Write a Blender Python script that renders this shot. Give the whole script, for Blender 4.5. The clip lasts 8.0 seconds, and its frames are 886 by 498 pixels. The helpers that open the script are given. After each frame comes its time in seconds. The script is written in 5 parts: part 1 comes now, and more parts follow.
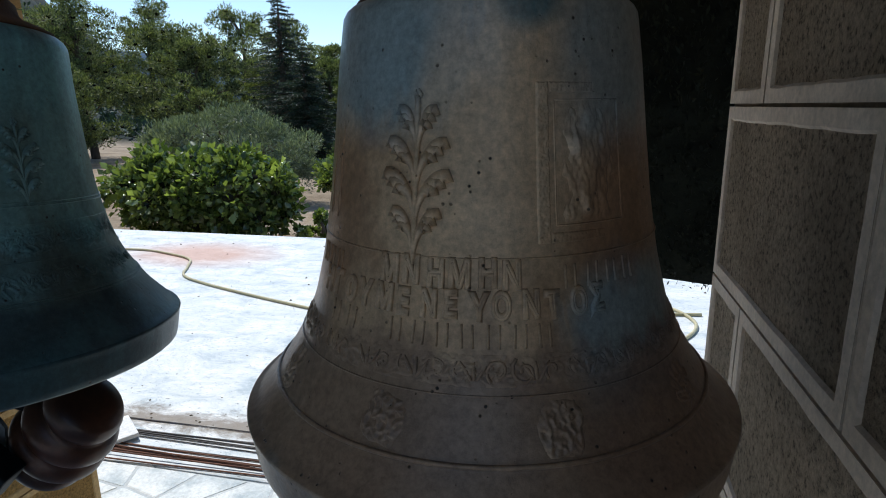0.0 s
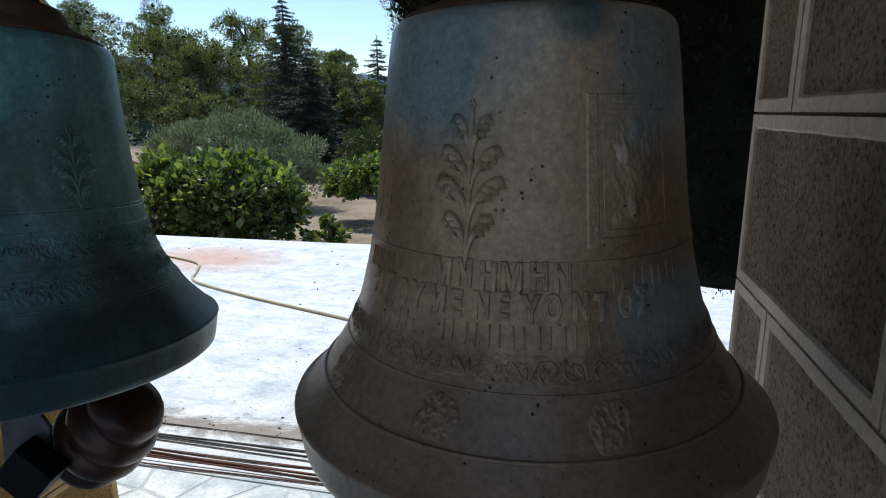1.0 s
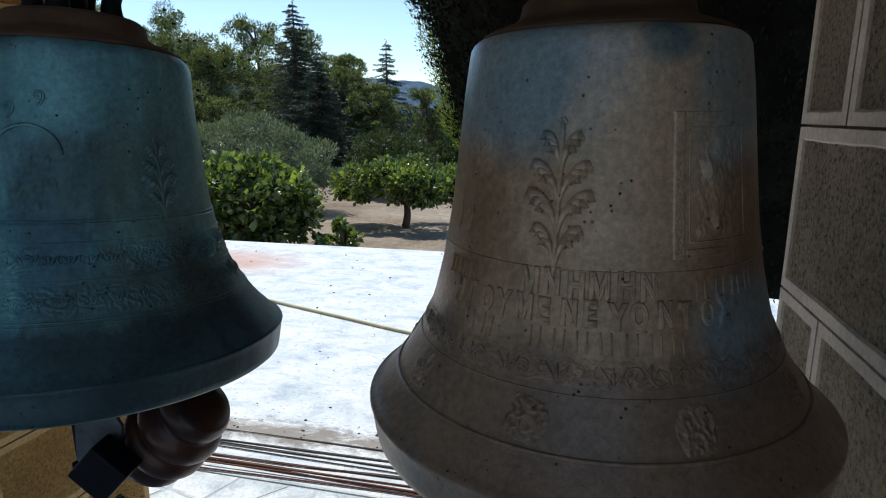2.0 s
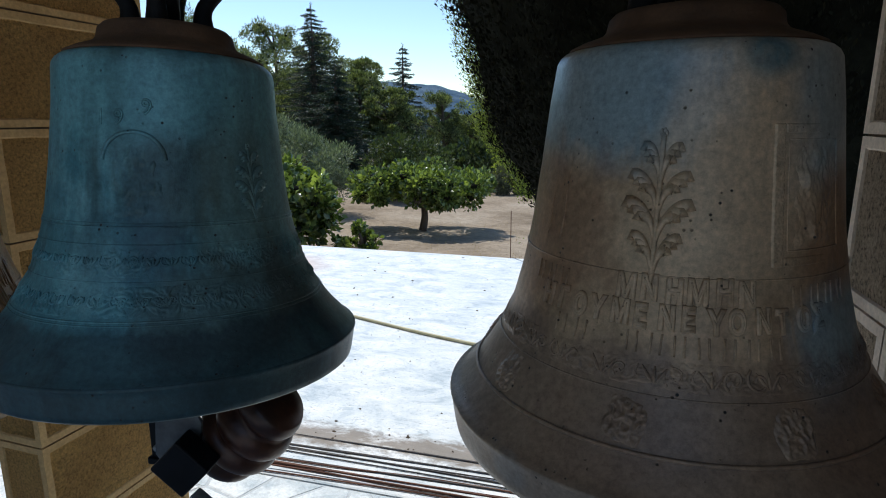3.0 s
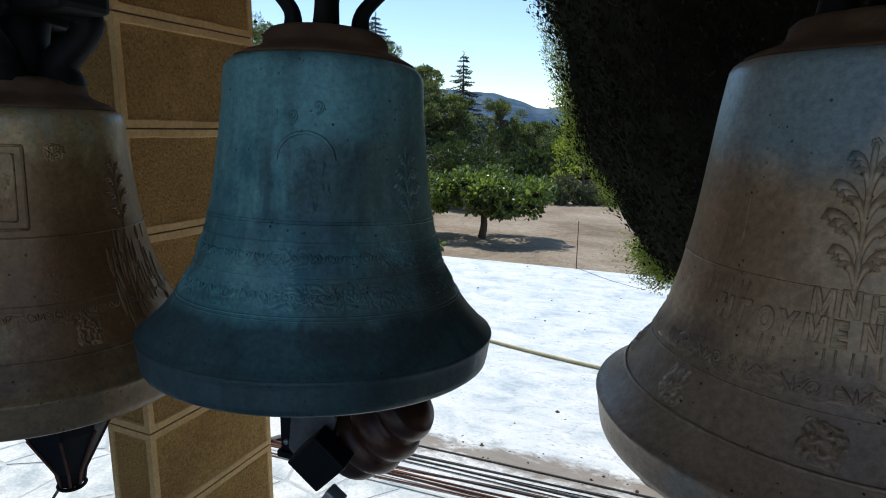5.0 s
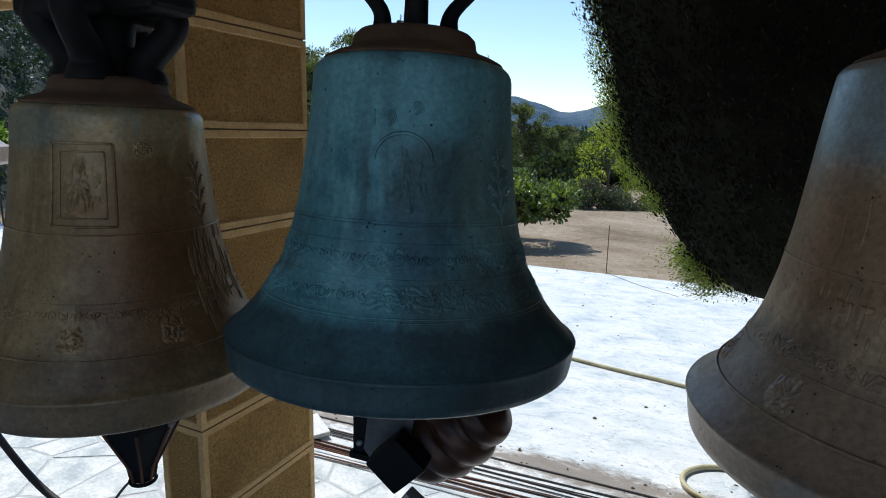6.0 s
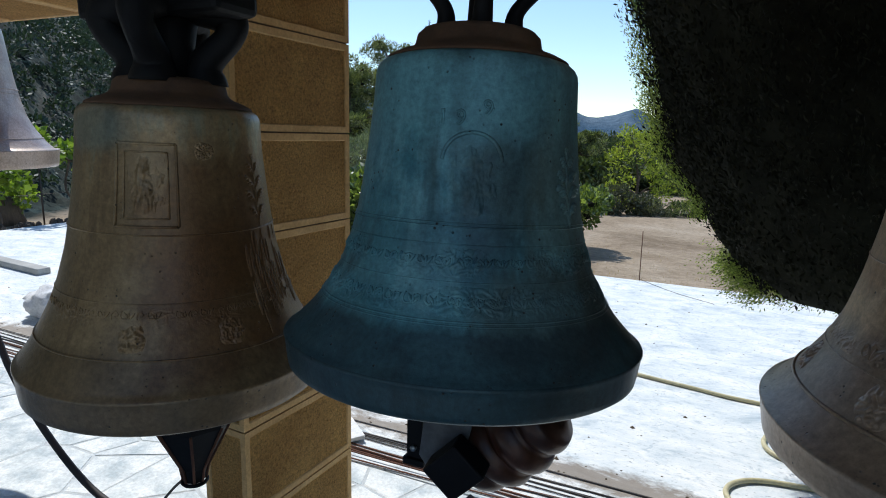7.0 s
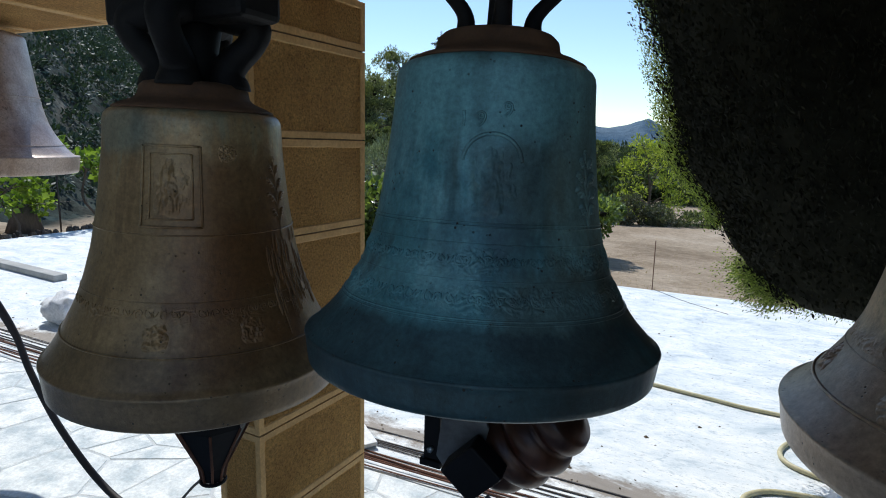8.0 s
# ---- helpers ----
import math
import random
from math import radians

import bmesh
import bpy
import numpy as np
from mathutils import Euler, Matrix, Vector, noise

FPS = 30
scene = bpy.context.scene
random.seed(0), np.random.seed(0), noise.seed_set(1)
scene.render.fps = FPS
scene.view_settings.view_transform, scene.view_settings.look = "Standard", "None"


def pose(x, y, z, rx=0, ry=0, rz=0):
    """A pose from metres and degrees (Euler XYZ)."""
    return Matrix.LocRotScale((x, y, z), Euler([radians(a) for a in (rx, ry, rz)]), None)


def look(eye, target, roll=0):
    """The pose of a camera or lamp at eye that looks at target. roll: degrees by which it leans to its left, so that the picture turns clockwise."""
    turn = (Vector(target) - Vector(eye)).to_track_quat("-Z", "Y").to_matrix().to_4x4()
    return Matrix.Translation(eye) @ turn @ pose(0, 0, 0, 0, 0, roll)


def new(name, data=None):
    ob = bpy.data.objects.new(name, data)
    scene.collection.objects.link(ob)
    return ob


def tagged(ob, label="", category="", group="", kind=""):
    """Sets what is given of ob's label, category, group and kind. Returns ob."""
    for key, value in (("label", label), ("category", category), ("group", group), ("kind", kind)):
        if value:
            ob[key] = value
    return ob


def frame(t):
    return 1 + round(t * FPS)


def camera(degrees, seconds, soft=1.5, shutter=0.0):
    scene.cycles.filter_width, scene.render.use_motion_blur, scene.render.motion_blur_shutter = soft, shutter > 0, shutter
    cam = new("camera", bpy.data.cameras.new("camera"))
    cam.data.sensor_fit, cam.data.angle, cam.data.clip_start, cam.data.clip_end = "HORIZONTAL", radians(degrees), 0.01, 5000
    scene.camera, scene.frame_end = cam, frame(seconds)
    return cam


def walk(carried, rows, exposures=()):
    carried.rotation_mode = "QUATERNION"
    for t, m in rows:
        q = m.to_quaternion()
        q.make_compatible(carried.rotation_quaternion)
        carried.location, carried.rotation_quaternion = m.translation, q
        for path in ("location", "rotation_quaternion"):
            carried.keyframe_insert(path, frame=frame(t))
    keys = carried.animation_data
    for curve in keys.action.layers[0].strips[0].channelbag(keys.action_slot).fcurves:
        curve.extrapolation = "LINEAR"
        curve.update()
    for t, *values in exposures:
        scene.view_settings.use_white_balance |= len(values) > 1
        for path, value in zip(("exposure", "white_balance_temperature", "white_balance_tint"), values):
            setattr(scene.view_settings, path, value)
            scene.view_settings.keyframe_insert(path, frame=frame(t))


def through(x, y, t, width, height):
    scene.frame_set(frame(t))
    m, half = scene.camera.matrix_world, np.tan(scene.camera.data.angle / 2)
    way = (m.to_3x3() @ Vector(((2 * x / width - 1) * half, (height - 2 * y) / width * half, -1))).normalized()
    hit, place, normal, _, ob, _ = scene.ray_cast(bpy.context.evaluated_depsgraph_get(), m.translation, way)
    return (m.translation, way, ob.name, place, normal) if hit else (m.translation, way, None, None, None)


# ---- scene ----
cam = camera(73.5, 8.0, soft=1.0)
# seconds; the eye; turn to the left, tilt up and lean, in degrees
PATH = [
    (0.0, 1.741, -1.676, 1.578, 12.99, -13.50, -0.50),
    (0.5, 1.724, -1.693, 1.579, 13.13, -13.12, -0.55),
    (1.0, 1.697, -1.709, 1.583, 13.25, -13.02, -0.46),
    (1.5, 1.661, -1.729, 1.589, 13.55, -12.84, -0.30),
    (3.0, 1.527, -1.802, 1.603, 15.13, -12.31, 0.13),
    (3.5, 1.495, -1.811, 1.600, 16.43, -12.18, 0.42),
    (4.0, 1.467, -1.819, 1.598, 17.83, -12.00, 0.65),
    (4.5, 1.433, -1.827, 1.598, 19.23, -11.79, 0.80),
    (6.0, 1.288, -1.873, 1.593, 22.27, -11.42, 1.42),
    (6.5, 1.252, -1.876, 1.587, 23.63, -11.21, 1.34),
    (7.0, 1.229, -1.880, 1.584, 24.79, -10.99, 1.40),
    (7.5, 1.222, -1.886, 1.579, 25.69, -10.56, 1.47),
    (8.0, 1.223, -1.897, 1.572, 25.86, -10.08, 1.45),
]
walk(cam, [(t, pose(x, y, z, 90 + tilt, 0, turn) @ pose(0, 0, 0, 0, 0, lean)) for t, x, y, z, turn, tilt, lean in PATH],
     exposures=[(0.0, 0.0, 6050, 9), (8.0, 0.0, 6050, 9)])

# ---- light: a high sun ahead of the camera and the open sky ----
SUN_EL, SUN_AZ = 57.0, 46.0    # degrees above the horizon; from +y towards -x
world = bpy.data.worlds.new("sky")
scene.world = world
world.use_nodes = True
wn = world.node_tree
wn.nodes.clear()
sky = wn.nodes.new("ShaderNodeTexSky")
sky.sky_type = "NISHITA"
sky.sun_disc = False
sky.sun_elevation = radians(SUN_EL)
sky.sun_rotation = radians(-SUN_AZ)
sky.air_density, sky.dust_density, sky.ozone_density = 1.1, 0.05, 2.6
bg = wn.nodes.new("ShaderNodeBackground")
bg.inputs["Strength"].default_value = 0.15
wo = wn.nodes.new("ShaderNodeOutputWorld")
wn.links.new(sky.outputs[0], bg.inputs["Color"])
wn.links.new(bg.outputs[0], wo.inputs["Surface"])
sun_data = bpy.data.lights.new("sun", "SUN")
sun_data.energy = 4.5
sun_data.angle = radians(0.53)
sun_data.color = (1.0, 0.95, 0.87)
sun = new("sun", sun_data)
ce, se = math.cos(radians(SUN_EL)), math.sin(radians(SUN_EL))
sun_from = Vector((-ce * math.sin(radians(SUN_AZ)), ce * math.cos(radians(SUN_AZ)), se))
sun.matrix_world = look(sun_from * 60, (0, 0, 0))


# ---- materials ----
def node(nt, kind, **values):
    n = nt.nodes.new(kind)
    for key, value in values.items():
        n.inputs[key].default_value = value
    return n


def ramp(nt, fac, stops):
    r = nt.nodes.new("ShaderNodeValToRGB")
    els = r.color_ramp.elements
    while len(els) < len(stops):
        els.new(0.5)
    for e, (p, c) in zip(els, stops):
        e.position, e.color = p, (*c, 1) if len(c) == 3 else c
    nt.links.new(fac, r.inputs[0])
    return r.outputs[0]


def mixc(nt, a, b, fac, mode="MIX"):
    m = nt.nodes.new("ShaderNodeMix")
    m.data_type, m.blend_type = "RGBA", mode
    for sock, v in ((m.inputs[0], fac), (m.inputs[6], a), (m.inputs[7], b)):
        if isinstance(v, (int, float)):
            sock.default_value = v
        elif isinstance(v, tuple):
            sock.default_value = (*v, 1)
        else:
            nt.links.new(v, sock)
    return m.outputs[2]


def math2(nt, op, a, b=0.0, clamp=False):
    m = nt.nodes.new("ShaderNodeMath")
    m.operation, m.use_clamp = op, clamp
    for sock, v in ((m.inputs[0], a), (m.inputs[1], b)):
        if isinstance(v, (int, float)):
            sock.default_value = v
        else:
            nt.links.new(v, sock)
    return m.outputs[0]


def coords(nt, scale=(1, 1, 1), space="Object", random_shift=False):
    tc = nt.nodes.new("ShaderNodeTexCoord")
    mp = nt.nodes.new("ShaderNodeMapping")
    mp.inputs["Scale"].default_value = scale
    nt.links.new(tc.outputs[space], mp.inputs["Vector"])
    if random_shift:
        oi = nt.nodes.new("ShaderNodeObjectInfo")
        nt.links.new(math2(nt, "MULTIPLY", oi.outputs["Random"], 40.0), mp.inputs["Location"])
    return mp.outputs[0]


def noise_of(nt, vec, scale, detail=6, rough=0.6, distortion=0.0):
    n = node(nt, "ShaderNodeTexNoise", Scale=scale, Detail=detail, Roughness=rough, Distortion=distortion)
    nt.links.new(vec, n.inputs["Vector"])
    return n.outputs["Fac"]


def begin(name):
    m = bpy.data.materials.new(name)
    m.use_nodes = True
    nt = m.node_tree
    return m, nt, nt.nodes["Principled BSDF"]


def set_in(nt, sock, v):
    if isinstance(v, (int, float)):
        sock.default_value = v
    elif isinstance(v, tuple):
        sock.default_value = (*v, 1) if len(v) == 3 else v
    else:
        nt.links.new(v, sock)


def bump_to(nt, bsdf, height, strength, distance):
    b = node(nt, "ShaderNodeBump", Strength=strength, Distance=distance)
    nt.links.new(height, b.inputs["Height"])
    nt.links.new(b.outputs[0], bsdf.inputs["Normal"])


def plain(name, dark, light, scale=4.0, grain=60.0, rough=(0.6, 0.85), metal=0.0, bump=0.4, depth=0.002,
          stretch=(1, 1, 1), shift=False, contrast=(0.3, 0.7), spec=0.5):
    """A surface with blotches at one scale and grain at another."""
    m, nt, bsdf = begin(name)
    v = coords(nt, stretch, random_shift=shift)
    big = noise_of(nt, v, scale)
    fine = noise_of(nt, v, grain, 8, 0.7)
    base = ramp(nt, big, [(contrast[0], dark), (contrast[1], light)])
    speck = ramp(nt, fine, [(0.25, (0.62, 0.62, 0.62)), (0.75, (1.25, 1.25, 1.25))])
    set_in(nt, bsdf.inputs["Base Color"], mixc(nt, base, speck, 0.8, "MULTIPLY"))
    set_in(nt, bsdf.inputs["Roughness"], ramp(nt, fine, [(0.2, (rough[0],) * 3), (0.8, (rough[1],) * 3)]))
    bsdf.inputs["Metallic"].default_value = metal
    bsdf.inputs["Specular IOR Level"].default_value = spec
    both = math2(nt, "ADD", math2(nt, "MULTIPLY", big, 0.5), fine)
    bump_to(nt, bsdf, both, bump, depth)
    return m


def bronze(name, dark, light, patina, patina_low, stain_at, band, gloss=(0.27, 0.44), seed=0.0, belt=None, patches=(), metal=0.26, blots=(0.56, 0.70, 0.75)):
    """Cast bronze: blotched metal, verdigris that comes down in runs from the shoulder, a lip band of its own tone and
    casting pits.
    """
    m, nt, bsdf = begin(name)
    v = coords(nt)
    runs = coords(nt, (1, 1, 0.22))
    sep = nt.nodes.new("ShaderNodeSeparateXYZ")
    nt.links.new(v, sep.inputs[0])
    z = sep.outputs["Z"]
    big = noise_of(nt, v, 7.0 + seed, 5, 0.6, 0.4)
    fine = noise_of(nt, v, 120.0, 8, 0.72)
    run = noise_of(nt, runs, 16.0 + seed, 7, 0.65, 0.3)
    base = ramp(nt, big, [(0.28, dark), (0.72, light)])
    # verdigris: more of it the higher up, in ragged runs
    level = math2(nt, "ADD", math2(nt, "MULTIPLY", math2(nt, "SUBTRACT", z, stain_at[0]), stain_at[1]),
                  math2(nt, "MULTIPLY", math2(nt, "SUBTRACT", run, 0.5), 5.0))
    level = math2(nt, "ADD", level, math2(nt, "MULTIPLY", math2(nt, "SUBTRACT", big, 0.5), 3.0))
    sheen = ramp(nt, level, [(0.05, (0, 0, 0)), (0.75, (1, 1, 1))])
    base = mixc(nt, base, patina, math2(nt, "MULTIPLY", sheen, stain_at[2]))
    blot = noise_of(nt, runs, 5.0 + seed, 4, 0.6, 0.8)
    base = mixc(nt, base, patina_low, ramp(nt, blot, [(blots[0], (0, 0, 0)), (blots[1], (blots[2],) * 3)]))
    # patches with a shape of their own: (x, z, half width, half height, colour, strength)
    for px, pz, pw, ph, colour, strength in patches:
        ex = math2(nt, "DIVIDE", math2(nt, "SUBTRACT", sep.outputs["X"], px), pw)
        ez = math2(nt, "DIVIDE", math2(nt, "SUBTRACT", z, pz), ph)
        e = math2(nt, "SQRT", math2(nt, "ADD", math2(nt, "MULTIPLY", ex, ex), math2(nt, "MULTIPLY", ez, ez)))
        e = math2(nt, "ADD", e, math2(nt, "MULTIPLY", math2(nt, "SUBTRACT", run, 0.5), 1.3))
        e = math2(nt, "MULTIPLY", math2(nt, "ADD", e, math2(nt, "MULTIPLY", math2(nt, "SUBTRACT", big, 0.5), 0.9)), 0.5)
        base = mixc(nt, base, colour, ramp(nt, e, [(0.36, (strength,) * 3), (0.58, (0, 0, 0))]))
    # a dark belt above the lip, ragged at its upper edge
    if belt:
        edge = math2(nt, "ADD", z, math2(nt, "MULTIPLY", math2(nt, "SUBTRACT", run, 0.5), belt[3]))
        black = ramp(nt, math2(nt, "DIVIDE", edge, belt[1]), [(0.86, (1, 1, 1)), (1.06, (0, 0, 0))])
        base = mixc(nt, base, belt[2], math2(nt, "MULTIPLY", black, belt[0]))
    # lip band in its own tone, uneven along the runs
    inband = math2(nt, "LESS_THAN", z, band[0])
    base = mixc(nt, base, band[1], math2(nt, "MULTIPLY", inband, math2(nt, "MULTIPLY", run, 1.2, True)))
    speck = ramp(nt, fine, [(0.28, (0.52, 0.52, 0.52)), (0.72, (1.34, 1.34, 1.34))])
    cloud = noise_of(nt, v, 31.0, 7, 0.68, 0.6)
    base = mixc(nt, base, ramp(nt, cloud, [(0.34, (0.70, 0.71, 0.72)), (0.5, (1.0, 1.0, 1.0)), (0.68, (1.20, 1.18, 1.16))]), 0.4, "MULTIPLY")
    base = mixc(nt, base, speck, 0.8, "MULTIPLY")
    pits = nt.nodes.new("ShaderNodeTexVoronoi")
    pits.inputs["Scale"].default_value = 95.0
    nt.links.new(v, pits.inputs["Vector"])
    few = math2(nt, "MULTIPLY", ramp(nt, pits.outputs["Distance"], [(0.10, (1, 1, 1)), (0.20, (0, 0, 0))]),
                ramp(nt, noise_of(nt, v, 26.0, 2), [(0.56, (0, 0, 0)), (0.63, (1, 1, 1))]))
    base = mixc(nt, base, (0.03, 0.025, 0.02), few)
    set_in(nt, bsdf.inputs["Base Color"], base)
    set_in(nt, bsdf.inputs["Roughness"], ramp(nt, run, [(0.25, (gloss[0],) * 3), (0.75, (gloss[1],) * 3)]))
    bsdf.inputs["Metallic"].default_value = metal
    h = math2(nt, "ADD", math2(nt, "MULTIPLY", fine, 0.6), math2(nt, "MULTIPLY", run, 1.2))
    h = math2(nt, "SUBTRACT", h, math2(nt, "MULTIPLY", few, 2.0))
    bump_to(nt, bsdf, h, 0.6, 0.0016)
    return m


def leafy(name, dark, light, through=0.35, rough=0.45, spec=0.5):
    """Leaves: each its own shade, and light comes through them."""
    m, nt, bsdf = begin(name)
    g = nt.nodes.new("ShaderNodeNewGeometry")
    c = ramp(nt, g.outputs["Random Per Island"], [(0.0, dark), (0.6, tuple((a + b) / 2 for a, b in zip(dark, light))), (1.0, light)])
    v = coords(nt)
    c = mixc(nt, c, ramp(nt, noise_of(nt, v, 3.0, 3), [(0.3, (0.7, 0.7, 0.7)), (0.7, (1.2, 1.2, 1.1))]), 0.8, "MULTIPLY")
    set_in(nt, bsdf.inputs["Base Color"], c)
    bsdf.inputs["Roughness"].default_value = rough
    bsdf.inputs["Specular IOR Level"].default_value = spec
    tr = nt.nodes.new("ShaderNodeBsdfTranslucent")
    nt.links.new(mixc(nt, c, (1.5, 1.5, 0.55), 1.0, "MULTIPLY"), tr.inputs["Color"])
    mx = nt.nodes.new("ShaderNodeMixShader")
    mx.inputs[0].default_value = through
    out = nt.nodes["Material Output"]
    nt.links.new(bsdf.outputs[0], mx.inputs[1])
    nt.links.new(tr.outputs[0], mx.inputs[2])
    nt.links.new(mx.outputs[0], out.inputs["Surface"])
    return m


def terrace_paint():
    """White paint worn through to blue-grey cement, mud along the cables, a red stain at the far side."""
    m, nt, bsdf = begin("white_terrace_paint")
    v = coords(nt)
    streak = coords(nt, (0.75, 1.3, 1))
    wear = noise_of(nt, streak, 3.6, 10, 0.76, 0.5)
    fleck = noise_of(nt, streak, 22.0, 8, 0.72, 0.3)
    base = ramp(nt, wear, [(0.34, (0.40, 0.47, 0.51)), (0.46, (0.62, 0.66, 0.67)), (0.60, (0.78, 0.78, 0.76))])
    base = mixc(nt, base, (0.36, 0.40, 0.42), ramp(nt, fleck, [(0.3, (0.85, 0.85, 0.85)), (0.42, (0, 0, 0))]))
    scratch = noise_of(nt, coords(nt, (0.55, 1.4, 1)), 55.0, 7, 0.75, 0.6)
    base = mixc(nt, base, (0.22, 0.25, 0.265), ramp(nt, scratch, [(0.37, (0.95, 0.95, 0.95)), (0.40, (0, 0, 0))]))
    flake = noise_of(nt, streak, 11.0, 9, 0.78, 0.8)
    base = mixc(nt, base, (0.40, 0.47, 0.51), ramp(nt, flake, [(0.37, (0.8, 0.8, 0.8)), (0.43, (0, 0, 0))]))
    sep = nt.nodes.new("ShaderNodeSeparateXYZ")
    nt.links.new(v, sep.inputs[0])
    x, y = sep.outputs["X"], sep.outputs["Y"]
    # red stain, an oval of spilt paint
    dx = math2(nt, "MULTIPLY", math2(nt, "ADD", x, 2.35), 0.75)
    dy = math2(nt, "MULTIPLY", math2(nt, "SUBTRACT", y, 4.0), 1.25)
    d = math2(nt, "SQRT", math2(nt, "ADD", math2(nt, "MULTIPLY", dx, dx), math2(nt, "MULTIPLY", dy, dy)))
    d = math2(nt, "MULTIPLY", math2(nt, "ADD", d, math2(nt, "MULTIPLY", wear, 0.9)), 0.5)
    base = mixc(nt, base, (0.56, 0.30, 0.20), ramp(nt, d, [(0.36, (0.75, 0.75, 0.75)), (0.65, (0, 0, 0))]))
    # mud and leaf litter where the cables lie
    e = math2(nt, "ABSOLUTE", math2(nt, "SUBTRACT", y, 0.74))
    e = math2(nt, "ADD", math2(nt, "MULTIPLY", e, 3.2), math2(nt, "MULTIPLY", wear, 1.5))
    e = math2(nt, "MULTIPLY", math2(nt, "ADD", e, math2(nt, "MULTIPLY", fleck, 0.6)), 0.5)
    base = mixc(nt, base, (0.20, 0.155, 0.11), ramp(nt, e, [(0.58, (0.85, 0.85, 0.85)), (0.73, (0, 0, 0))]))
    grit = noise_of(nt, v, 240.0, 4, 0.7)
    base = mixc(nt, base, ramp(nt, grit, [(0.3, (0.8, 0.8, 0.8)), (0.7, (1.1, 1.1, 1.1))]), 0.7, "MULTIPLY")
    set_in(nt, bsdf.inputs["Base Color"], base)
    set_in(nt, bsdf.inputs["Roughness"], ramp(nt, fleck, [(0.3, (0.9,) * 3), (0.7, (0.6,) * 3)]))
    bump_to(nt, bsdf, math2(nt, "ADD", wear, math2(nt, "MULTIPLY", fleck, 0.5)), 0.5, 0.006)
    return m


def dry_ground():
    m, nt, bsdf = begin("dry_grass_ground")
    v = coords(nt)
    a = noise_of(nt, v, 0.35, 8, 0.65, 0.4)
    b = noise_of(nt, v, 6.0, 8, 0.75)
    base = ramp(nt, a, [(0.3, (0.20, 0.155, 0.11)), (0.5, (0.33, 0.27, 0.205)), (0.7, (0.43, 0.37, 0.30))])
    base = mixc(nt, base, ramp(nt, b, [(0.3, (0.55, 0.52, 0.45)), (0.7, (1.25, 1.22, 1.15))]), 0.85, "MULTIPLY")
    sep = nt.nodes.new("ShaderNodeSeparateXYZ")
    nt.links.new(v, sep.inputs[0])
    # wooded, rocky slopes far away
    far = math2(nt, "ADD", math2(nt, "MULTIPLY", sep.outputs["Z"], 0.16), math2(nt, "MULTIPLY", math2(nt, "SUBTRACT", a, 0.5), 1.5))
    side = math2(nt, "SUBTRACT", math2(nt, "MULTIPLY", sep.outputs["X"], -0.5), math2(nt, "ADD", math2(nt, "MULTIPLY", sep.outputs["Y"], 0.375), 4.0))
    deep = math2(nt, "MULTIPLY", math2(nt, "SUBTRACT", sep.outputs["Y"], 48.0), 0.03)
    far = math2(nt, "MAXIMUM", far, math2(nt, "MAXIMUM", side, deep))
    far = ramp(nt, far, [(0.25, (0, 0, 0)), (0.7, (1, 1, 1))])
    c = noise_of(nt, v, 0.16, 9, 0.7, 0.3)
    slope = ramp(nt, c, [(0.4, (0.018, 0.030, 0.028)), (0.58, (0.036, 0.048, 0.040)), (0.66, (0.085, 0.082, 0.072)), (0.80, (0.22, 0.21, 0.20))])
    d = noise_of(nt, v, 0.9, 8, 0.75, 0.4)
    slope = mixc(nt, slope, ramp(nt, d, [(0.42, (0.25, 0.28, 0.25)), (0.55, (1.0, 1.0, 1.0)), (0.68, (2.2, 2.1, 2.1))]), 0.9, "MULTIPLY")
    base = mixc(nt, base, slope, far)
    set_in(nt, bsdf.inputs["Base Color"], base)
    bsdf.inputs["Roughness"].default_value = 0.95
    bsdf.inputs["Specular IOR Level"].default_value = 0.15
    bump_to(nt, bsdf, math2(nt, "ADD", math2(nt, "MULTIPLY", b, 1.0), a), 0.8, 0.05)
    return m


def stucco(name="rough_stucco", dark=(0.51, 0.275, 0.085), light=(0.71, 0.415, 0.14), pit=0.42):
    """Thrown stucco: coarse grains with dark pits between them."""
    m, nt, bsdf = begin(name)
    v = coords(nt, random_shift=True)
    big = noise_of(nt, v, 4.0, 6, 0.6)
    grain = noise_of(nt, v, 120.0, 6, 0.74)
    lumps = noise_of(nt, v, 62.0, 4, 0.65)
    base = ramp(nt, big, [(0.3, dark), (0.7, light)])
    base = mixc(nt, base, ramp(nt, grain, [(0.36, (pit, pit, pit)), (0.47, (0.85, 0.85, 0.85)), (0.64, (1.25, 1.25, 1.25))]), 0.9, "MULTIPLY")
    set_in(nt, bsdf.inputs["Base Color"], base)
    bsdf.inputs["Roughness"].default_value = 0.92
    bsdf.inputs["Specular IOR Level"].default_value = 0.2
    bump_to(nt, bsdf, math2(nt, "ADD", grain, math2(nt, "MULTIPLY", lumps, 1.8)), 1.0, 0.022)
    return m


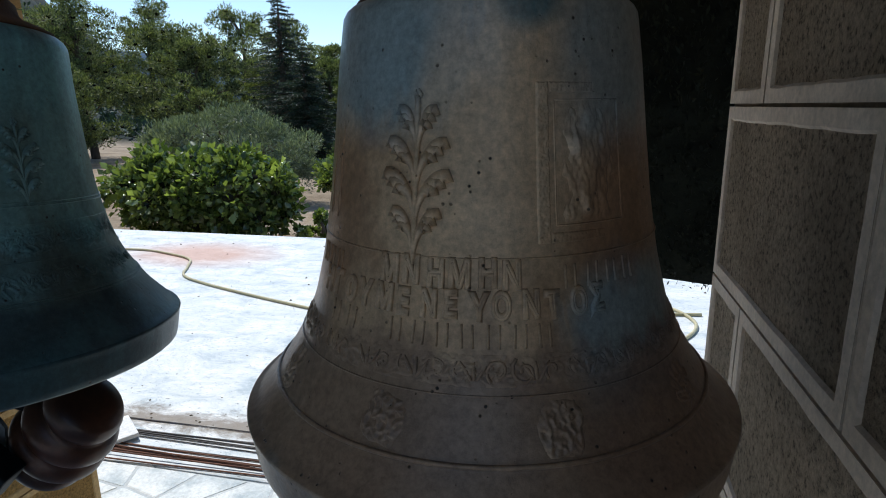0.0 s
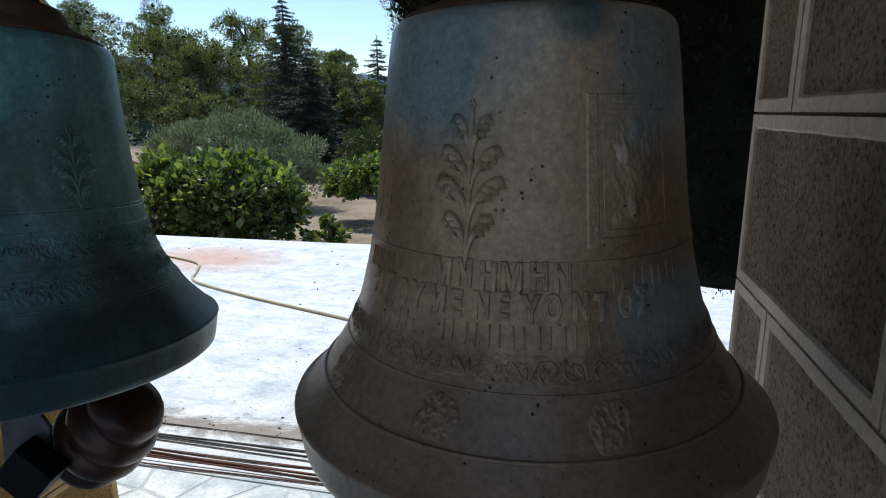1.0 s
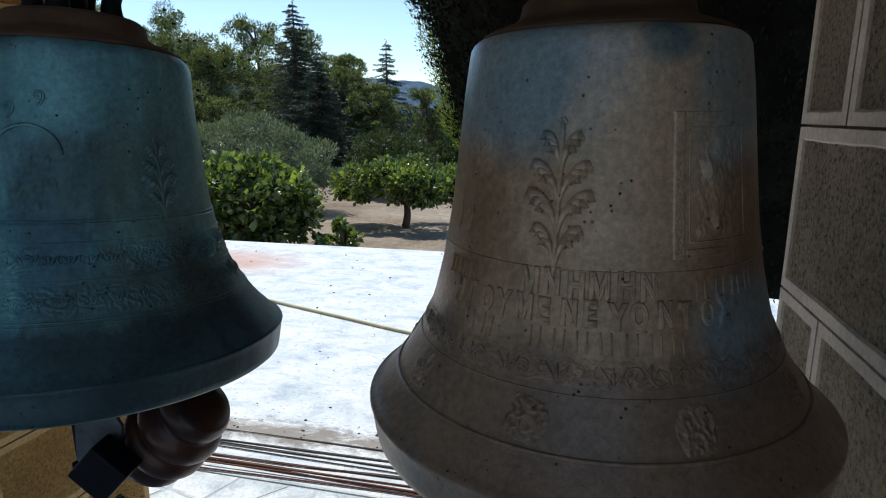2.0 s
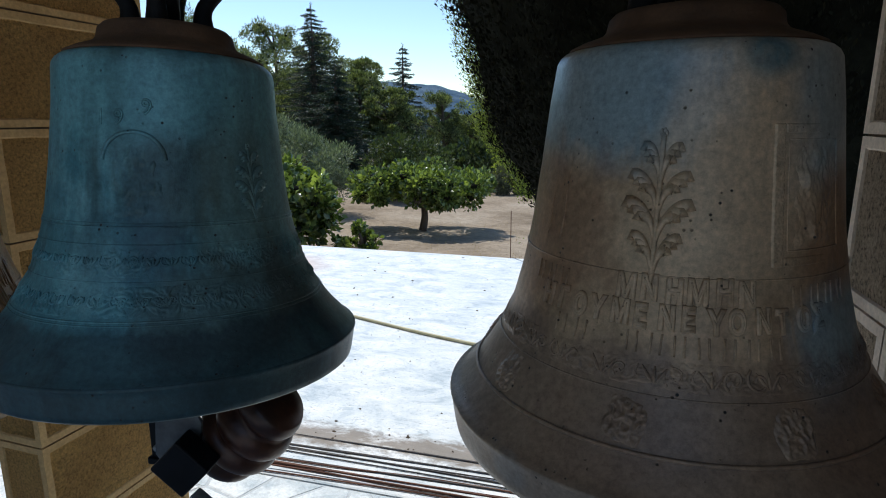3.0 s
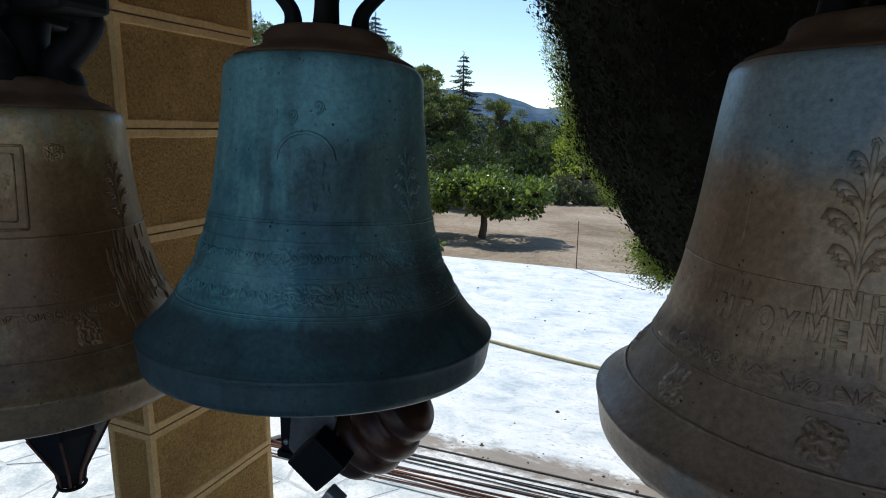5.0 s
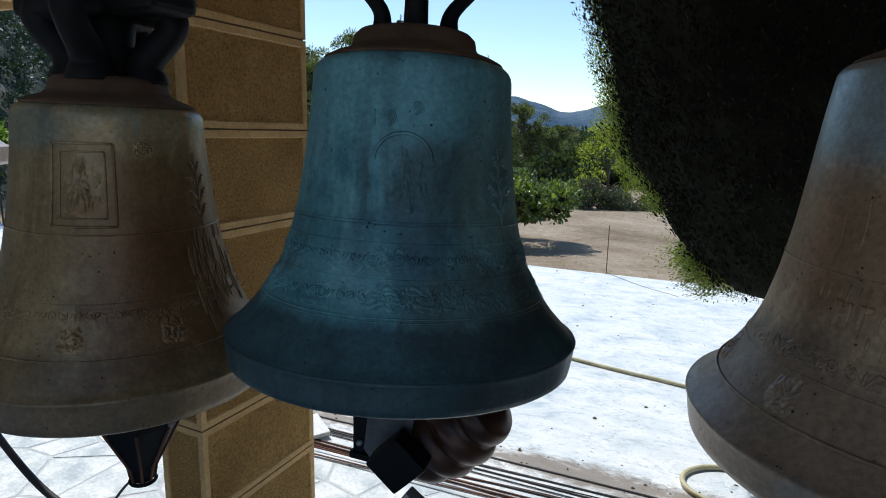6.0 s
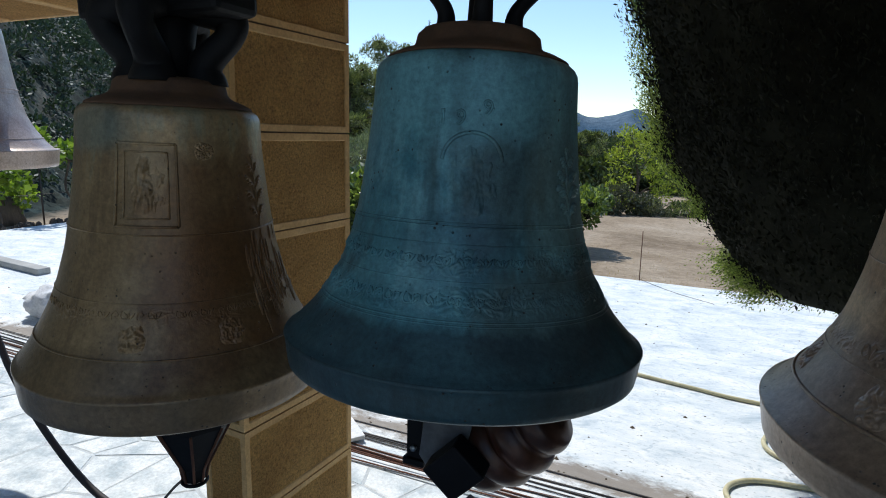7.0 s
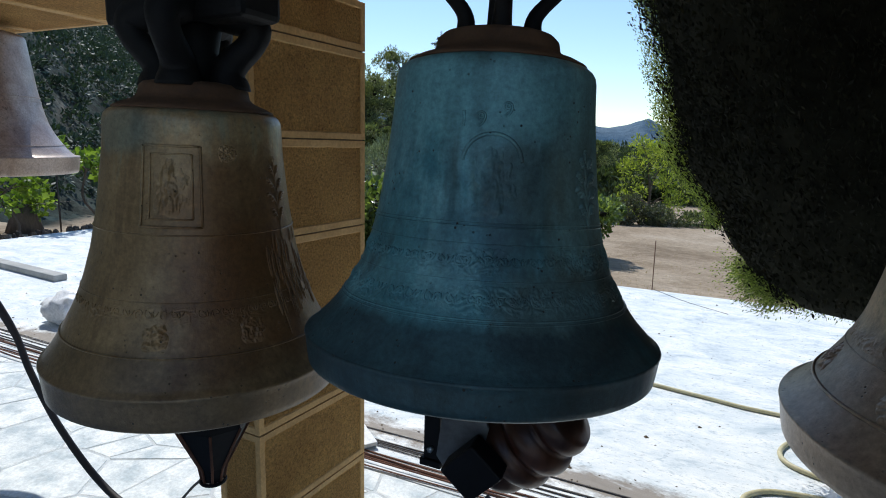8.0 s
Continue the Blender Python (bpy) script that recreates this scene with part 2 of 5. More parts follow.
BLUE, UMBER = (0.31, 0.425, 0.46), (0.35, 0.19, 0.10)
# belt and last patch paint in light falloff: flare darker, upper middle lighter
M_BIG = bronze("brown_bronze", (0.44, 0.295, 0.175), (0.76, 0.565, 0.36), (0.36, 0.44, 0.455), (0.30, 0.175, 0.10), (0.52, 7.6, 0.5), (0.055, (0.37, 0.29, 0.22)),
               belt=(0.62, 0.20, (0.225, 0.155, 0.12), 0.14),
               patches=((-0.15, 0.475, 0.15, 0.10, BLUE, 0.85), (-0.035, 0.485, 0.095, 0.07, BLUE, 0.55), (0.155, 0.46, 0.08, 0.105, BLUE, 0.7), (-0.175, 0.32, 0.10, 0.10, UMBER, 0.7),
                        (0.17, 0.19, 0.06, 0.08, BLUE, 0.85), (0.175, 0.32, 0.07, 0.08, UMBER, 0.7), (0.06, 0.505, 0.035, 0.03, (0.06, 0.18, 0.22), 0.8), (-0.19, 0.035, 0.022, 0.022, BLUE, 0.9),
                        (0.21, 0.105, 0.09, 0.07, UMBER, 0.6), (0.035, 0.40, 0.075, 0.13, (0.80, 0.60, 0.39), 0.6)))
M_TEAL = bronze("verdigris_bronze", (0.042, 0.165, 0.200), (0.19, 0.44, 0.48), (0.23, 0.46, 0.49), (0.052, 0.092, 0.090), (0.18, 5.0, 0.6), (0.050, (0.010, 0.028, 0.034)), seed=2.0, blots=(0.52, 0.66, 0.75), gloss=(0.34, 0.56), metal=0.18,
                belt=(0.7, 0.113, (0.020, 0.042, 0.058), 0.055), patches=((0.10, 0.275, 0.05, 0.08, (0.040, 0.058, 0.055), 0.65), (0.165, 0.30, 0.035, 0.14, (0.17, 0.24, 0.20), 0.5), (0.02, 0.40, 0.16, 0.06, (0.16, 0.40, 0.42), 0.4), (0.05, 0.20, 0.08, 0.06, (0.05, 0.13, 0.17), 0.4), (0.17, 0.12, 0.08, 0.07, (0.08, 0.095, 0.08), 0.6)))
M_BROWN = bronze("tan_bronze", (0.23, 0.145, 0.065), (0.45, 0.30, 0.145), (0.25, 0.25, 0.165), (0.13, 0.075, 0.035), (0.45, 9.0, 0.7), (0.060, (0.145, 0.11, 0.07)), seed=4.0,
                 belt=(0.45, 0.13, (0.095, 0.06, 0.03), 0.05), patches=((0.0, 0.47, 0.07, 0.04, (0.20, 0.27, 0.23), 0.45), (0.15, 0.30, 0.06, 0.14, (0.16, 0.07, 0.02), 0.7), (0.19, 0.20, 0.07, 0.14, (0.15, 0.065, 0.02), 0.7)))
M_FAR = bronze("pale_bronze", (0.30, 0.22, 0.19), (0.52, 0.44, 0.40), (0.42, 0.36, 0.33), (0.26, 0.17, 0.13), (0.5, 6.0, 0.5), (0.10, (0.50, 0.40, 0.32)), seed=1.0)
M_CROWN = plain("blackened_iron", (0.004, 0.0035, 0.0035), (0.013, 0.012, 0.011), 9, 90, (0.5, 0.8), 0.2, 0.5, 0.002, spec=0.25)
M_RUST = plain("rusty_top", (0.065, 0.032, 0.015), (0.16, 0.085, 0.042), 12, 90, (0.7, 0.9), 0.1, 0.6, 0.002)
M_PANEL = stucco()
# the pier's stucco and margin again, greyed to paint in its shade
M_PANEL_SHADED = stucco("shade_toned_stucco", (0.37, 0.28, 0.19), (0.62, 0.49, 0.345), 0.15)
M_MARGIN_SHADED = plain("shade_toned_margin", (0.56, 0.46, 0.36), (0.76, 0.64, 0.51), 7, 90, (0.75, 0.9), 0, 0.6, 0.003, shift=True, spec=0.25)
M_MARGIN = plain("smooth_cement_margin", (0.47, 0.285, 0.115), (0.63, 0.405, 0.18), 7, 90, (0.75, 0.9), 0, 0.35, 0.002, shift=True, spec=0.25)
M_MORTAR = plain("dark_mortar", (0.14, 0.10, 0.06), (0.24, 0.17, 0.11), 20, 120, (0.9, 0.95), 0, 0.6, 0.003)
M_PLASTER = plain("ceiling_plaster", (0.30, 0.26, 0.21), (0.42, 0.37, 0.30), 2.5, 60, (0.85, 0.95), 0, 0.4, 0.002)
M_STONE = plain("pale_flagstone", (0.42, 0.48, 0.50), (0.74, 0.76, 0.74), 7.0, 60, (0.6, 0.85), 0, 0.7, 0.004, shift=True, contrast=(0.34, 0.58))
M_BED = plain("paving_mortar", (0.40, 0.43, 0.44), (0.58, 0.61, 0.61), 6, 80, (0.85, 0.95), 0, 0.6, 0.003)
M_KERB = plain("grey_kerb_concrete", (0.30, 0.30, 0.28), (0.46, 0.45, 0.42), 5, 60, (0.8, 0.95), 0, 0.6, 0.003)
M_TERRACE = terrace_paint()
M_GROUND = dry_ground()
M_HOSE = plain("yellowed_hose", (0.42, 0.37, 0.20), (0.60, 0.54, 0.34), 6, 60, (0.4, 0.6), 0, 0.2, 0.001)
M_CABLE = plain("black_cable", (0.02, 0.016, 0.014), (0.06, 0.045, 0.04), 6, 60, (0.5, 0.7), 0, 0.2, 0.001, shift=True)
M_ROD = plain("rusty_rod", (0.07, 0.028, 0.018), (0.19, 0.085, 0.05), 5, 80, (0.7, 0.9), 0.2, 0.5, 0.001, shift=True)
M_BOARD = plain("white_board", (0.62, 0.62, 0.60), (0.80, 0.80, 0.78), 5, 60, (0.5, 0.7), 0, 0.2, 0.001)
M_BAG = plain("white_plastic_bag", (0.70, 0.70, 0.70), (0.88, 0.88, 0.88), 8, 60, (0.35, 0.5), 0, 0.5, 0.004)
M_HAMMER = plain("brown_enamel", (0.022, 0.008, 0.005), (0.085, 0.030, 0.015), 10, 80, (0.26, 0.46), 0.2, 0.3, 0.001)
M_BOX = plain("black_sheet_metal", (0.003, 0.0035, 0.005), (0.009, 0.010, 0.013), 9, 90, (0.45, 0.65), 0.0, 0.2, 0.001, spec=0.15)
M_PLATE = plain("dull_steel", (0.085, 0.09, 0.095), (0.19, 0.20, 0.21), 12, 90, (0.5, 0.7), 0.3, 0.2, 0.001)
M_ZINC = plain("zinc_clip", (0.32, 0.34, 0.35), (0.52, 0.54, 0.55), 12, 90, (0.3, 0.5), 0.8, 0.2, 0.001)
M_BARK = plain("grey_bark", (0.06, 0.045, 0.032), (0.17, 0.13, 0.10), 6, 40, (0.9, 1.0), 0, 1.0, 0.02, (1, 1, 0.25))
M_DEBRIS = plain("dried_leaf_debris", (0.05, 0.038, 0.025), (0.15, 0.11, 0.07), 9, 50, (0.9, 1.0), 0, 0.4, 0.002)
M_FIG = leafy("fig_leaves", (0.036, 0.066, 0.022), (0.27, 0.35, 0.12), 0.36, 0.27, 0.8)
M_OLIVE = leafy("olive_leaves", (0.085, 0.12, 0.095), (0.26, 0.31, 0.26), 0.28, 0.42)
M_PINE = leafy("pine_needles", (0.022, 0.044, 0.026), (0.29, 0.34, 0.155), 0.28, 0.6)
M_FIR = leafy("fir_needles", (0.016, 0.034, 0.026), (0.05, 0.085, 0.06), 0.15, 0.6)
# one cypress in two leaf tones: sunlit edge bright, shaded face painted near black
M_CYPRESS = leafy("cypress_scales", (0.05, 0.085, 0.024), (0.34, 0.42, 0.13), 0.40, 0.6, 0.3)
M_CYPRESS_SHADED = leafy("shaded_cypress_scales", (0.007, 0.0085, 0.005), (0.021, 0.022, 0.013), 0.08, 0.8, 0.15)
M_BUSH = leafy("dark_bush_leaves", (0.020, 0.038, 0.014), (0.105, 0.14, 0.05), 0.2, 0.6)
M_BRIGHT = leafy("bright_leaves", (0.13, 0.19, 0.03), (0.34, 0.40, 0.085), 0.5, 0.5)
M_SHRUB = leafy("grey_shrub_leaves", (0.05, 0.065, 0.04), (0.14, 0.155, 0.11), 0.2, 0.6)
M_VINE = leafy("vine_leaves", (0.07, 0.13, 0.02), (0.22, 0.32, 0.065), 0.5, 0.45)
# the blue of distance haze is mixed into this base colour
M_RIDGE = plain("haze_tinted_scrub", (0.06, 0.11, 0.165), (0.165, 0.22, 0.265), 0.02, 0.16, (0.95, 1.0), 0, 0.9, 3.0, contrast=(0.38, 0.66), spec=0.05)
# near-black fill, paints the shade inside tree crowns
M_LEAF_SHADE = plain("leaf_shade", (0.010, 0.011, 0.008), (0.026, 0.027, 0.019), 8, 40, (0.95, 1.0), 0, 0.5, 0.02, spec=0.05)


# ---- building helpers ----
def mesh_of(name, verts, faces, material, smooth=False):
    me = bpy.data.meshes.new(name)
    me.from_pydata([tuple(v) for v in verts], [], faces)
    mats = material if isinstance(material, (list, tuple)) else [material]
    for m in mats:
        me.materials.append(m)
    if smooth:
        me.polygons.foreach_set("use_smooth", [True] * len(me.polygons))
    me.update()
    return me


def thing(name, label, category, at=None, group="", kind=""):
    ob = tagged(new(name), label, category, group, kind)
    ob.empty_display_size = 0.1
    if at is not None:
        ob.matrix_world = at
    return ob


def part_mesh(name, me, parent, label=""):
    ob = new(name, me)
    ob.parent = parent
    if label:
        tagged(ob, label)
    return ob


def part(name, bm, material, parent, label="", smooth=False):
    me = bpy.data.meshes.new(name)
    bm.to_mesh(me)
    bm.free()
    for m in (material if isinstance(material, (list, tuple)) else [material]):
        me.materials.append(m)
    if smooth:
        me.polygons.foreach_set("use_smooth", [True] * len(me.polygons))
    return part_mesh(name, me, parent, label)


def add_box(bm, lo, hi, bevel=0.0, m=None):
    made = bmesh.ops.create_cube(bm, size=1.0)["verts"]
    c = [(a + b) / 2 for a, b in zip(lo, hi)]
    s = [b - a for a, b in zip(lo, hi)]
    for v in made:
        v.co = Vector((c[0] + v.co.x * s[0], c[1] + v.co.y * s[1], c[2] + v.co.z * s[2]))
    if bevel:
        edges = list({e for v in made for e in v.link_edges})
        made = list({v for f in bmesh.ops.bevel(bm, geom=edges, offset=bevel, segments=2, profile=0.5, affect="EDGES")["faces"] for v in f.verts} | {v for v in made if v.is_valid})
    if m is not None:
        bmesh.ops.transform(bm, matrix=m, verts=made)
    return made


def add_tube(verts, faces, pts, rad, sides=6, closed=False, taper=1.0):
    """Adds a tube round the points to the lists; rad may be one number or one for each point."""
    pts = [Vector(p) for p in pts]
    n = len(pts)
    start = len(verts)
    up = Vector((0, 0, 1))
    side = None
    for i, p in enumerate(pts):
        a, b = (pts[i - 1], pts[(i + 1) % n]) if closed else (pts[max(i - 1, 0)], pts[min(i + 1, n - 1)])
        d = (b - a).normalized()
        ref = side if side is not None else (up if abs(d.z) < 0.95 else Vector((1, 0, 0)))
        s = d.cross(ref).cross(d) if side is not None else d.cross(ref)
        side = s.normalized() if s.length > 1e-9 else Vector((1, 0, 0))
        w = d.cross(side)
        r = rad[i] if isinstance(rad, (list, tuple)) else rad * (1 + (taper - 1) * i / max(n - 1, 1))
        for k in range(sides):
            ang = 2 * math.pi * k / sides
            verts.append(p + side * (r * math.cos(ang)) + w * (r * math.sin(ang)))
    rings = n if closed else n - 1
    for i in range(rings):
        j = (i + 1) % n
        for k in range(sides):
            q = (k + 1) % sides
            faces.append((start + i * sides + k, start + i * sides + q, start + j * sides + q, start + j * sides + k))
    if not closed:
        faces.append(tuple(start + k for k in reversed(range(sides))))
        faces.append(tuple(start + (n - 1) * sides + k for k in range(sides)))


def curve_points(pts, steps=8):
    """A smooth line through the points (Catmull-Rom)."""
    p = [Vector(q) for q in pts]
    p = [p[0] * 2 - p[1]] + p + [p[-1] * 2 - p[-2]]
    out = []
    for i in range(1, len(p) - 2):
        for k in range(steps):
            t = k / steps
            a, b, c, d = p[i - 1], p[i], p[i + 1], p[i + 2]
            out.append(0.5 * (2 * b + (c - a) * t + (2 * a - 5 * b + 4 * c - d) * t * t + (3 * b - a - 3 * c + d) * t ** 3))
    out.append(p[-2])
    return out


def revolve(profile, sides=96):
    """Verts and faces of a closed profile of (r, z) turned about z."""
    verts, faces = [], []
    n = len(profile)
    for r, z in profile:
        for k in range(sides):
            a = 2 * math.pi * k / sides
            verts.append((r * math.cos(a), r * math.sin(a), z))
    for i in range(n):
        j = (i + 1) % n
        for k in range(sides):
            q = (k + 1) % sides
            faces.append((i * sides + k, i * sides + q, j * sides + q, j * sides + k))
    return verts, faces


# ---- ground, terrace and paving ----
def ground_height(x, y):
    if y < 5.05:
        base = -0.14
    else:
        base = -0.62 - 0.065 * (min(y, 14.0) - 5.05) - 0.03 * (min(max(y, 14.0), 60.0) - 14.0)
    if x < -8.6 and y < 9.0:
        base = min(base, -0.25)
    n = noise.noise(Vector((x * 0.03, y * 0.03, 0.3)))
    side = max(0.0, -x - 0.75 * y - 10.0)
    hill = 0.95 * side * (0.85 + 0.3 * n) if y > -40 else 0.0
    hill = min(hill, 70 + 20 * n)
    far = max(0.0, y - 110.0)
    back = far * 0.030 * (0.8 + 0.5 * noise.noise(Vector((x * 0.016, y * 0.008, 4.0))) + 0.28 * noise.noise(Vector((x * 0.05, y * 0.02, 8.0))))
    rough = 0.06 * noise.noise(Vector((x * 0.6, y * 0.6, 1.0))) if y > 5.4 else 0.0
    return base + hill + min(back, 9.0) + rough * (1 + 8 * min(1.0, side / 20.0))


def spread(lo, hi, near, fine, grow):
    """Steps that are fine about `near` and grow outwards."""
    out = [near]
    for sign, end in ((1, hi), (-1, lo)):
        p, s = near, fine
        while (end - p) * sign > 0:
            p += s * sign
            s *= grow
            out.append(p)
    return sorted(out)


xs = spread(-700, 700, -2.0, 0.45, 1.045)
ys = sorted([y for y in spread(-200, 900, 7.0, 0.4, 1.05) if abs(y - 5.05) > 0.12] + [5.03, 5.07])
gv = [(x, y, ground_height(x, y)) for y in ys for x in xs]
nx = len(xs)
gf = [(j * nx + i, j * nx + i + 1, (j + 1) * nx + i + 1, (j + 1) * nx + i) for j in range(len(ys) - 1) for i in range(nx - 1)]
ground = tagged(new("ground", mesh_of("ground", gv, gf, M_GROUND, True)), "dry grassy ground sloping away to wooded rocky hills", "ground", kind="structure")

tb = bmesh.new()
add_box(tb, (-8.5, 0.36, -0.6), (9.0, 5.03, 0.0), 0.012)
terrace = new("terrace", bpy.data.meshes.new("terrace"))
tb.to_mesh(terrace.data)
tb.free()
terrace.data.materials.append(M_TERRACE)
tagged(terrace, "white-painted worn concrete terrace in full sun", "terrace", kind="structure")

pb = bmesh.new()
add_box(pb, (-8.5, -9.0, -0.3), (9.0, 0.357, -0.007))
paving = new("pavement", bpy.data.meshes.new("pavement"))
pb.to_mesh(paving.data)
pb.free()
paving.data.materials.append(M_BED)
tagged(paving, "pale grey crazy paving of flat stones set in mortar", "paving", kind="structure")

# ---- belfry: pillars, lintel, roof slab ----
COURSE, FIRST = 0.3195, 0.298
MARGIN, GAP, SINK = 0.021, 0.0026, 0.0045


def block_mesh(size, in_shade, ragged):
    """One rendered block: smooth, hand-drawn margins round a rough, slightly sunk field on its six sides."""
    rng = random.Random(repr(size))
    verts, faces, mats = [], [], []
    h = [s / 2 - GAP for s in size]
    for axis in range(3):
        u, w = (axis + 1) % 3, (axis + 2) % 3
        for sign in (-1, 1):
            def at(a, b, deep):
                p = [0.0, 0.0, 0.0]
                p[axis], p[u], p[w] = sign * (h[axis] - deep), a, b
                return p
            s = len(verts)
            seg = (max(1, int(h[u] / 0.022)), max(1, int(h[w] / 0.022))) if ragged else (1, 1)
            corners = ((-1, -1), (1, -1), (1, 1), (-1, 1))
            loop = []
            for k in range(4):
                (a0, b0), (a1, b1) = corners[k], corners[(k + 1) % 4]
                for t in range(seg[k % 2]):
                    q = t / seg[k % 2]
                    loop.append((a0 + (a1 - a0) * q, b0 + (b1 - b0) * q))
            n = len(loop)
            wave = [rng.uniform(-0.0013, 0.0013) if ragged else 0.0 for k in range(n)]
            for inset, deep in ((0.0, 0.0), (MARGIN, 0.0), (MARGIN + 0.004, SINK)):
                for (a, b), j in zip(loop, wave):
                    d = inset + (j if inset else abs(j) * 0.4)
                    verts.append(at(a * (h[u] - d), b * (h[w] - d), deep))
            for ring in range(2):
                for k in range(n):
                    q = (k + 1) % n
                    f = (s + ring * n + k, s + ring * n + q, s + ring * n + n + q, s + ring * n + n + k)
                    faces.append(f if sign > 0 else f[::-1])
                    mats.append(1)
            f = tuple(range(s + 2 * n, s + 3 * n))
            faces.append(f if sign > 0 else f[::-1])
            mats.append(0)
    me = mesh_of("block", verts, faces, [M_PANEL_SHADED, M_MARGIN_SHADED] if in_shade else [M_PANEL, M_MARGIN])
    me.polygons.foreach_set("material_index", mats)
    return me


BLOCKS = {}


def add_block(parent, lo, hi, in_shade=False, ragged=False):
    size = tuple(round(b - a, 3) for a, b in zip(lo, hi))
    if (size, in_shade) not in BLOCKS:
        BLOCKS[size, in_shade] = block_mesh(size, in_shade, ragged)
    ob = part_mesh("block", BLOCKS[size, in_shade], parent)
    ob.location = [(a + b) / 2 for a, b in zip(lo, hi)]
    return ob


def core(name, lo, hi, label, category, inset=0.009):
    bm = bmesh.new()
    add_box(bm, [a + inset for a in lo], [b - inset for b in hi])
    ob = new(name, bpy.data.meshes.new(name))
    bm.to_mesh(ob.data)
    bm.free()
    ob.data.materials.append(M_MORTAR)
    return tagged(ob, label, category, kind="structure")


TOP = 2.07      # underside of the lintel


def pillar(name, x0, x1, y0, y1, cuts_even, cuts_odd, label, in_shade=False):
    p = core(name, (x0, y0, 0.0), (x1, y1, TOP), label, "pillar")
    z, k = FIRST - COURSE, 0
    while z < TOP - 0.01:
        lo, hi = max(z, 0.0), min(z + COURSE, TOP)
        cuts = [y1] + [c for c in (cuts_even if k % 2 == 0 else cuts_odd) if y0 < c < y1] + [y0]
        for a, b in zip(cuts, cuts[1:]):
            add_block(p, (x0, b, lo), (x1, a, hi), in_shade, True)
        z += COURSE
        k += 1
    return p


# ---- things in the building come later; unseen closing slabs that shape the light ----
def slab(name, lo, hi, material, label, category):
    bm = bmesh.new()
    add_box(bm, lo, hi, 0.004)
    ob = new(name, bpy.data.meshes.new(name))
    bm.to_mesh(ob.data)
    bm.free()
    ob.data.materials.append(material)
    return tagged(ob, label, category, kind="structure")


# unseen roof, ended at y -2.5 so that sky light reaches the bells
slab("ceiling", (-5.2, -2.5, 2.672), (2.9, 0.25, 2.82), M_PLASTER, "plain plastered roof slab added out of view over the bells", "ceiling")
# added wall, never in view: keeps light off the bells' right sides
slab("shade_wall_east", (2.010, -2.4, 0.0), (2.21, -1.942, 2.668), M_PLASTER, "plain wall added out of view to shade the bells' right sides", "wall")


# ---- bells ----


class Shape:
    """The outer line of a bell: radius by height over the lip."""

    def __init__(self, line, shoulder, band, tall=1.0, wide=1.0):
        self.z = np.array([z for z, r in line]) * tall
        self.r = np.array([r for z, r in line]) * wide
        self.shoulder, self.band = shoulder, band

    def radius(self, z):
        zs = np.linspace(z - 0.012, z + 0.012, 7)
        return float(np.interp(zs, self.z, self.r).mean())

    def point(self, degrees, z, out=0.0):
        """A point on the bell's skin; 0 degrees faces the walk, plus turns towards +x."""
        r, a = self.radius(z) + out, radians(degrees)
        return Vector((r * math.sin(a), -r * math.cos(a), z))


def bell_body(s, wall=0.028):
    """Outer skin from the lip up to the shoulder, then the inside back down."""
    b = s.band
    ridge = float(s.r.max())
    foot = ridge - 0.030 * ridge
    prof = [(foot - 0.012, 0.003), (foot - 0.004, 0.0), (foot + 0.001, 0.004)]
    for t in (0.25, 0.5, 0.75, 0.94):
        prof.append((foot + 0.001 + (ridge - foot - 0.002) * t, b * t))
    prof += [(ridge, b), (ridge - 0.0015, b + 0.003)]
    zs = np.linspace(b + 0.006, s.shoulder - 0.02, 50)
    blend = np.clip((zs - b) / 0.03, 0, 1)
    for z, k in zip(zs, blend):
        prof.append((float(s.radius(float(z)) * k + min(s.radius(float(z)), ridge - 0.004) * (1 - k)), float(z)))
    r, top = s.radius(s.shoulder - 0.02), s.shoulder
    for a in (20, 40, 60, 80):
        prof.append((r - 0.022 * (1 - math.cos(radians(a))), top - 0.02 + 0.022 * math.sin(radians(a))))
    prof += [(r * 0.82, top + 0.008), (r * 0.70, top + 0.014), (0.012, top + 0.014), (0.010, top - 0.02), (r - wall - 0.03, top - 0.022), (r - wall, top - 0.06)]
    for z in np.linspace(s.shoulder - 0.08, 0.05, 14):
        prof.append((s.radius(float(z)) - wall, float(z)))
    prof.append((foot - 0.03, 0.012))
    return revolve(prof, 112)


def bell_cap(s):
    """The stepped, dusty top plate."""
    r, top = s.radius(s.shoulder - 0.02), s.shoulder
    step = r * 0.63
    return revolve([(0.012, top + 0.010), (r * 0.91, top + 0.0012), (r * 0.90, top + 0.005), (r * 0.82, top + 0.0115), (r * 0.70, top + 0.0185), (step + 0.005, top + 0.022), (step, top + 0.028),
                    (step - 0.003, top + 0.042), (step - 0.010, top + 0.049), (step * 0.70, top + 0.053), (0.012, top + 0.056)], 72)


def relief_ring(s, z, rad=0.0016, lo=0, hi=360):
    verts, faces = [], []
    full = hi - lo >= 360
    pts = [s.point(a, z, 0.0004) for a in np.arange(lo, hi, 3.0)]
    add_tube(verts, faces, pts, rad, 6, closed=full)
    return verts, faces


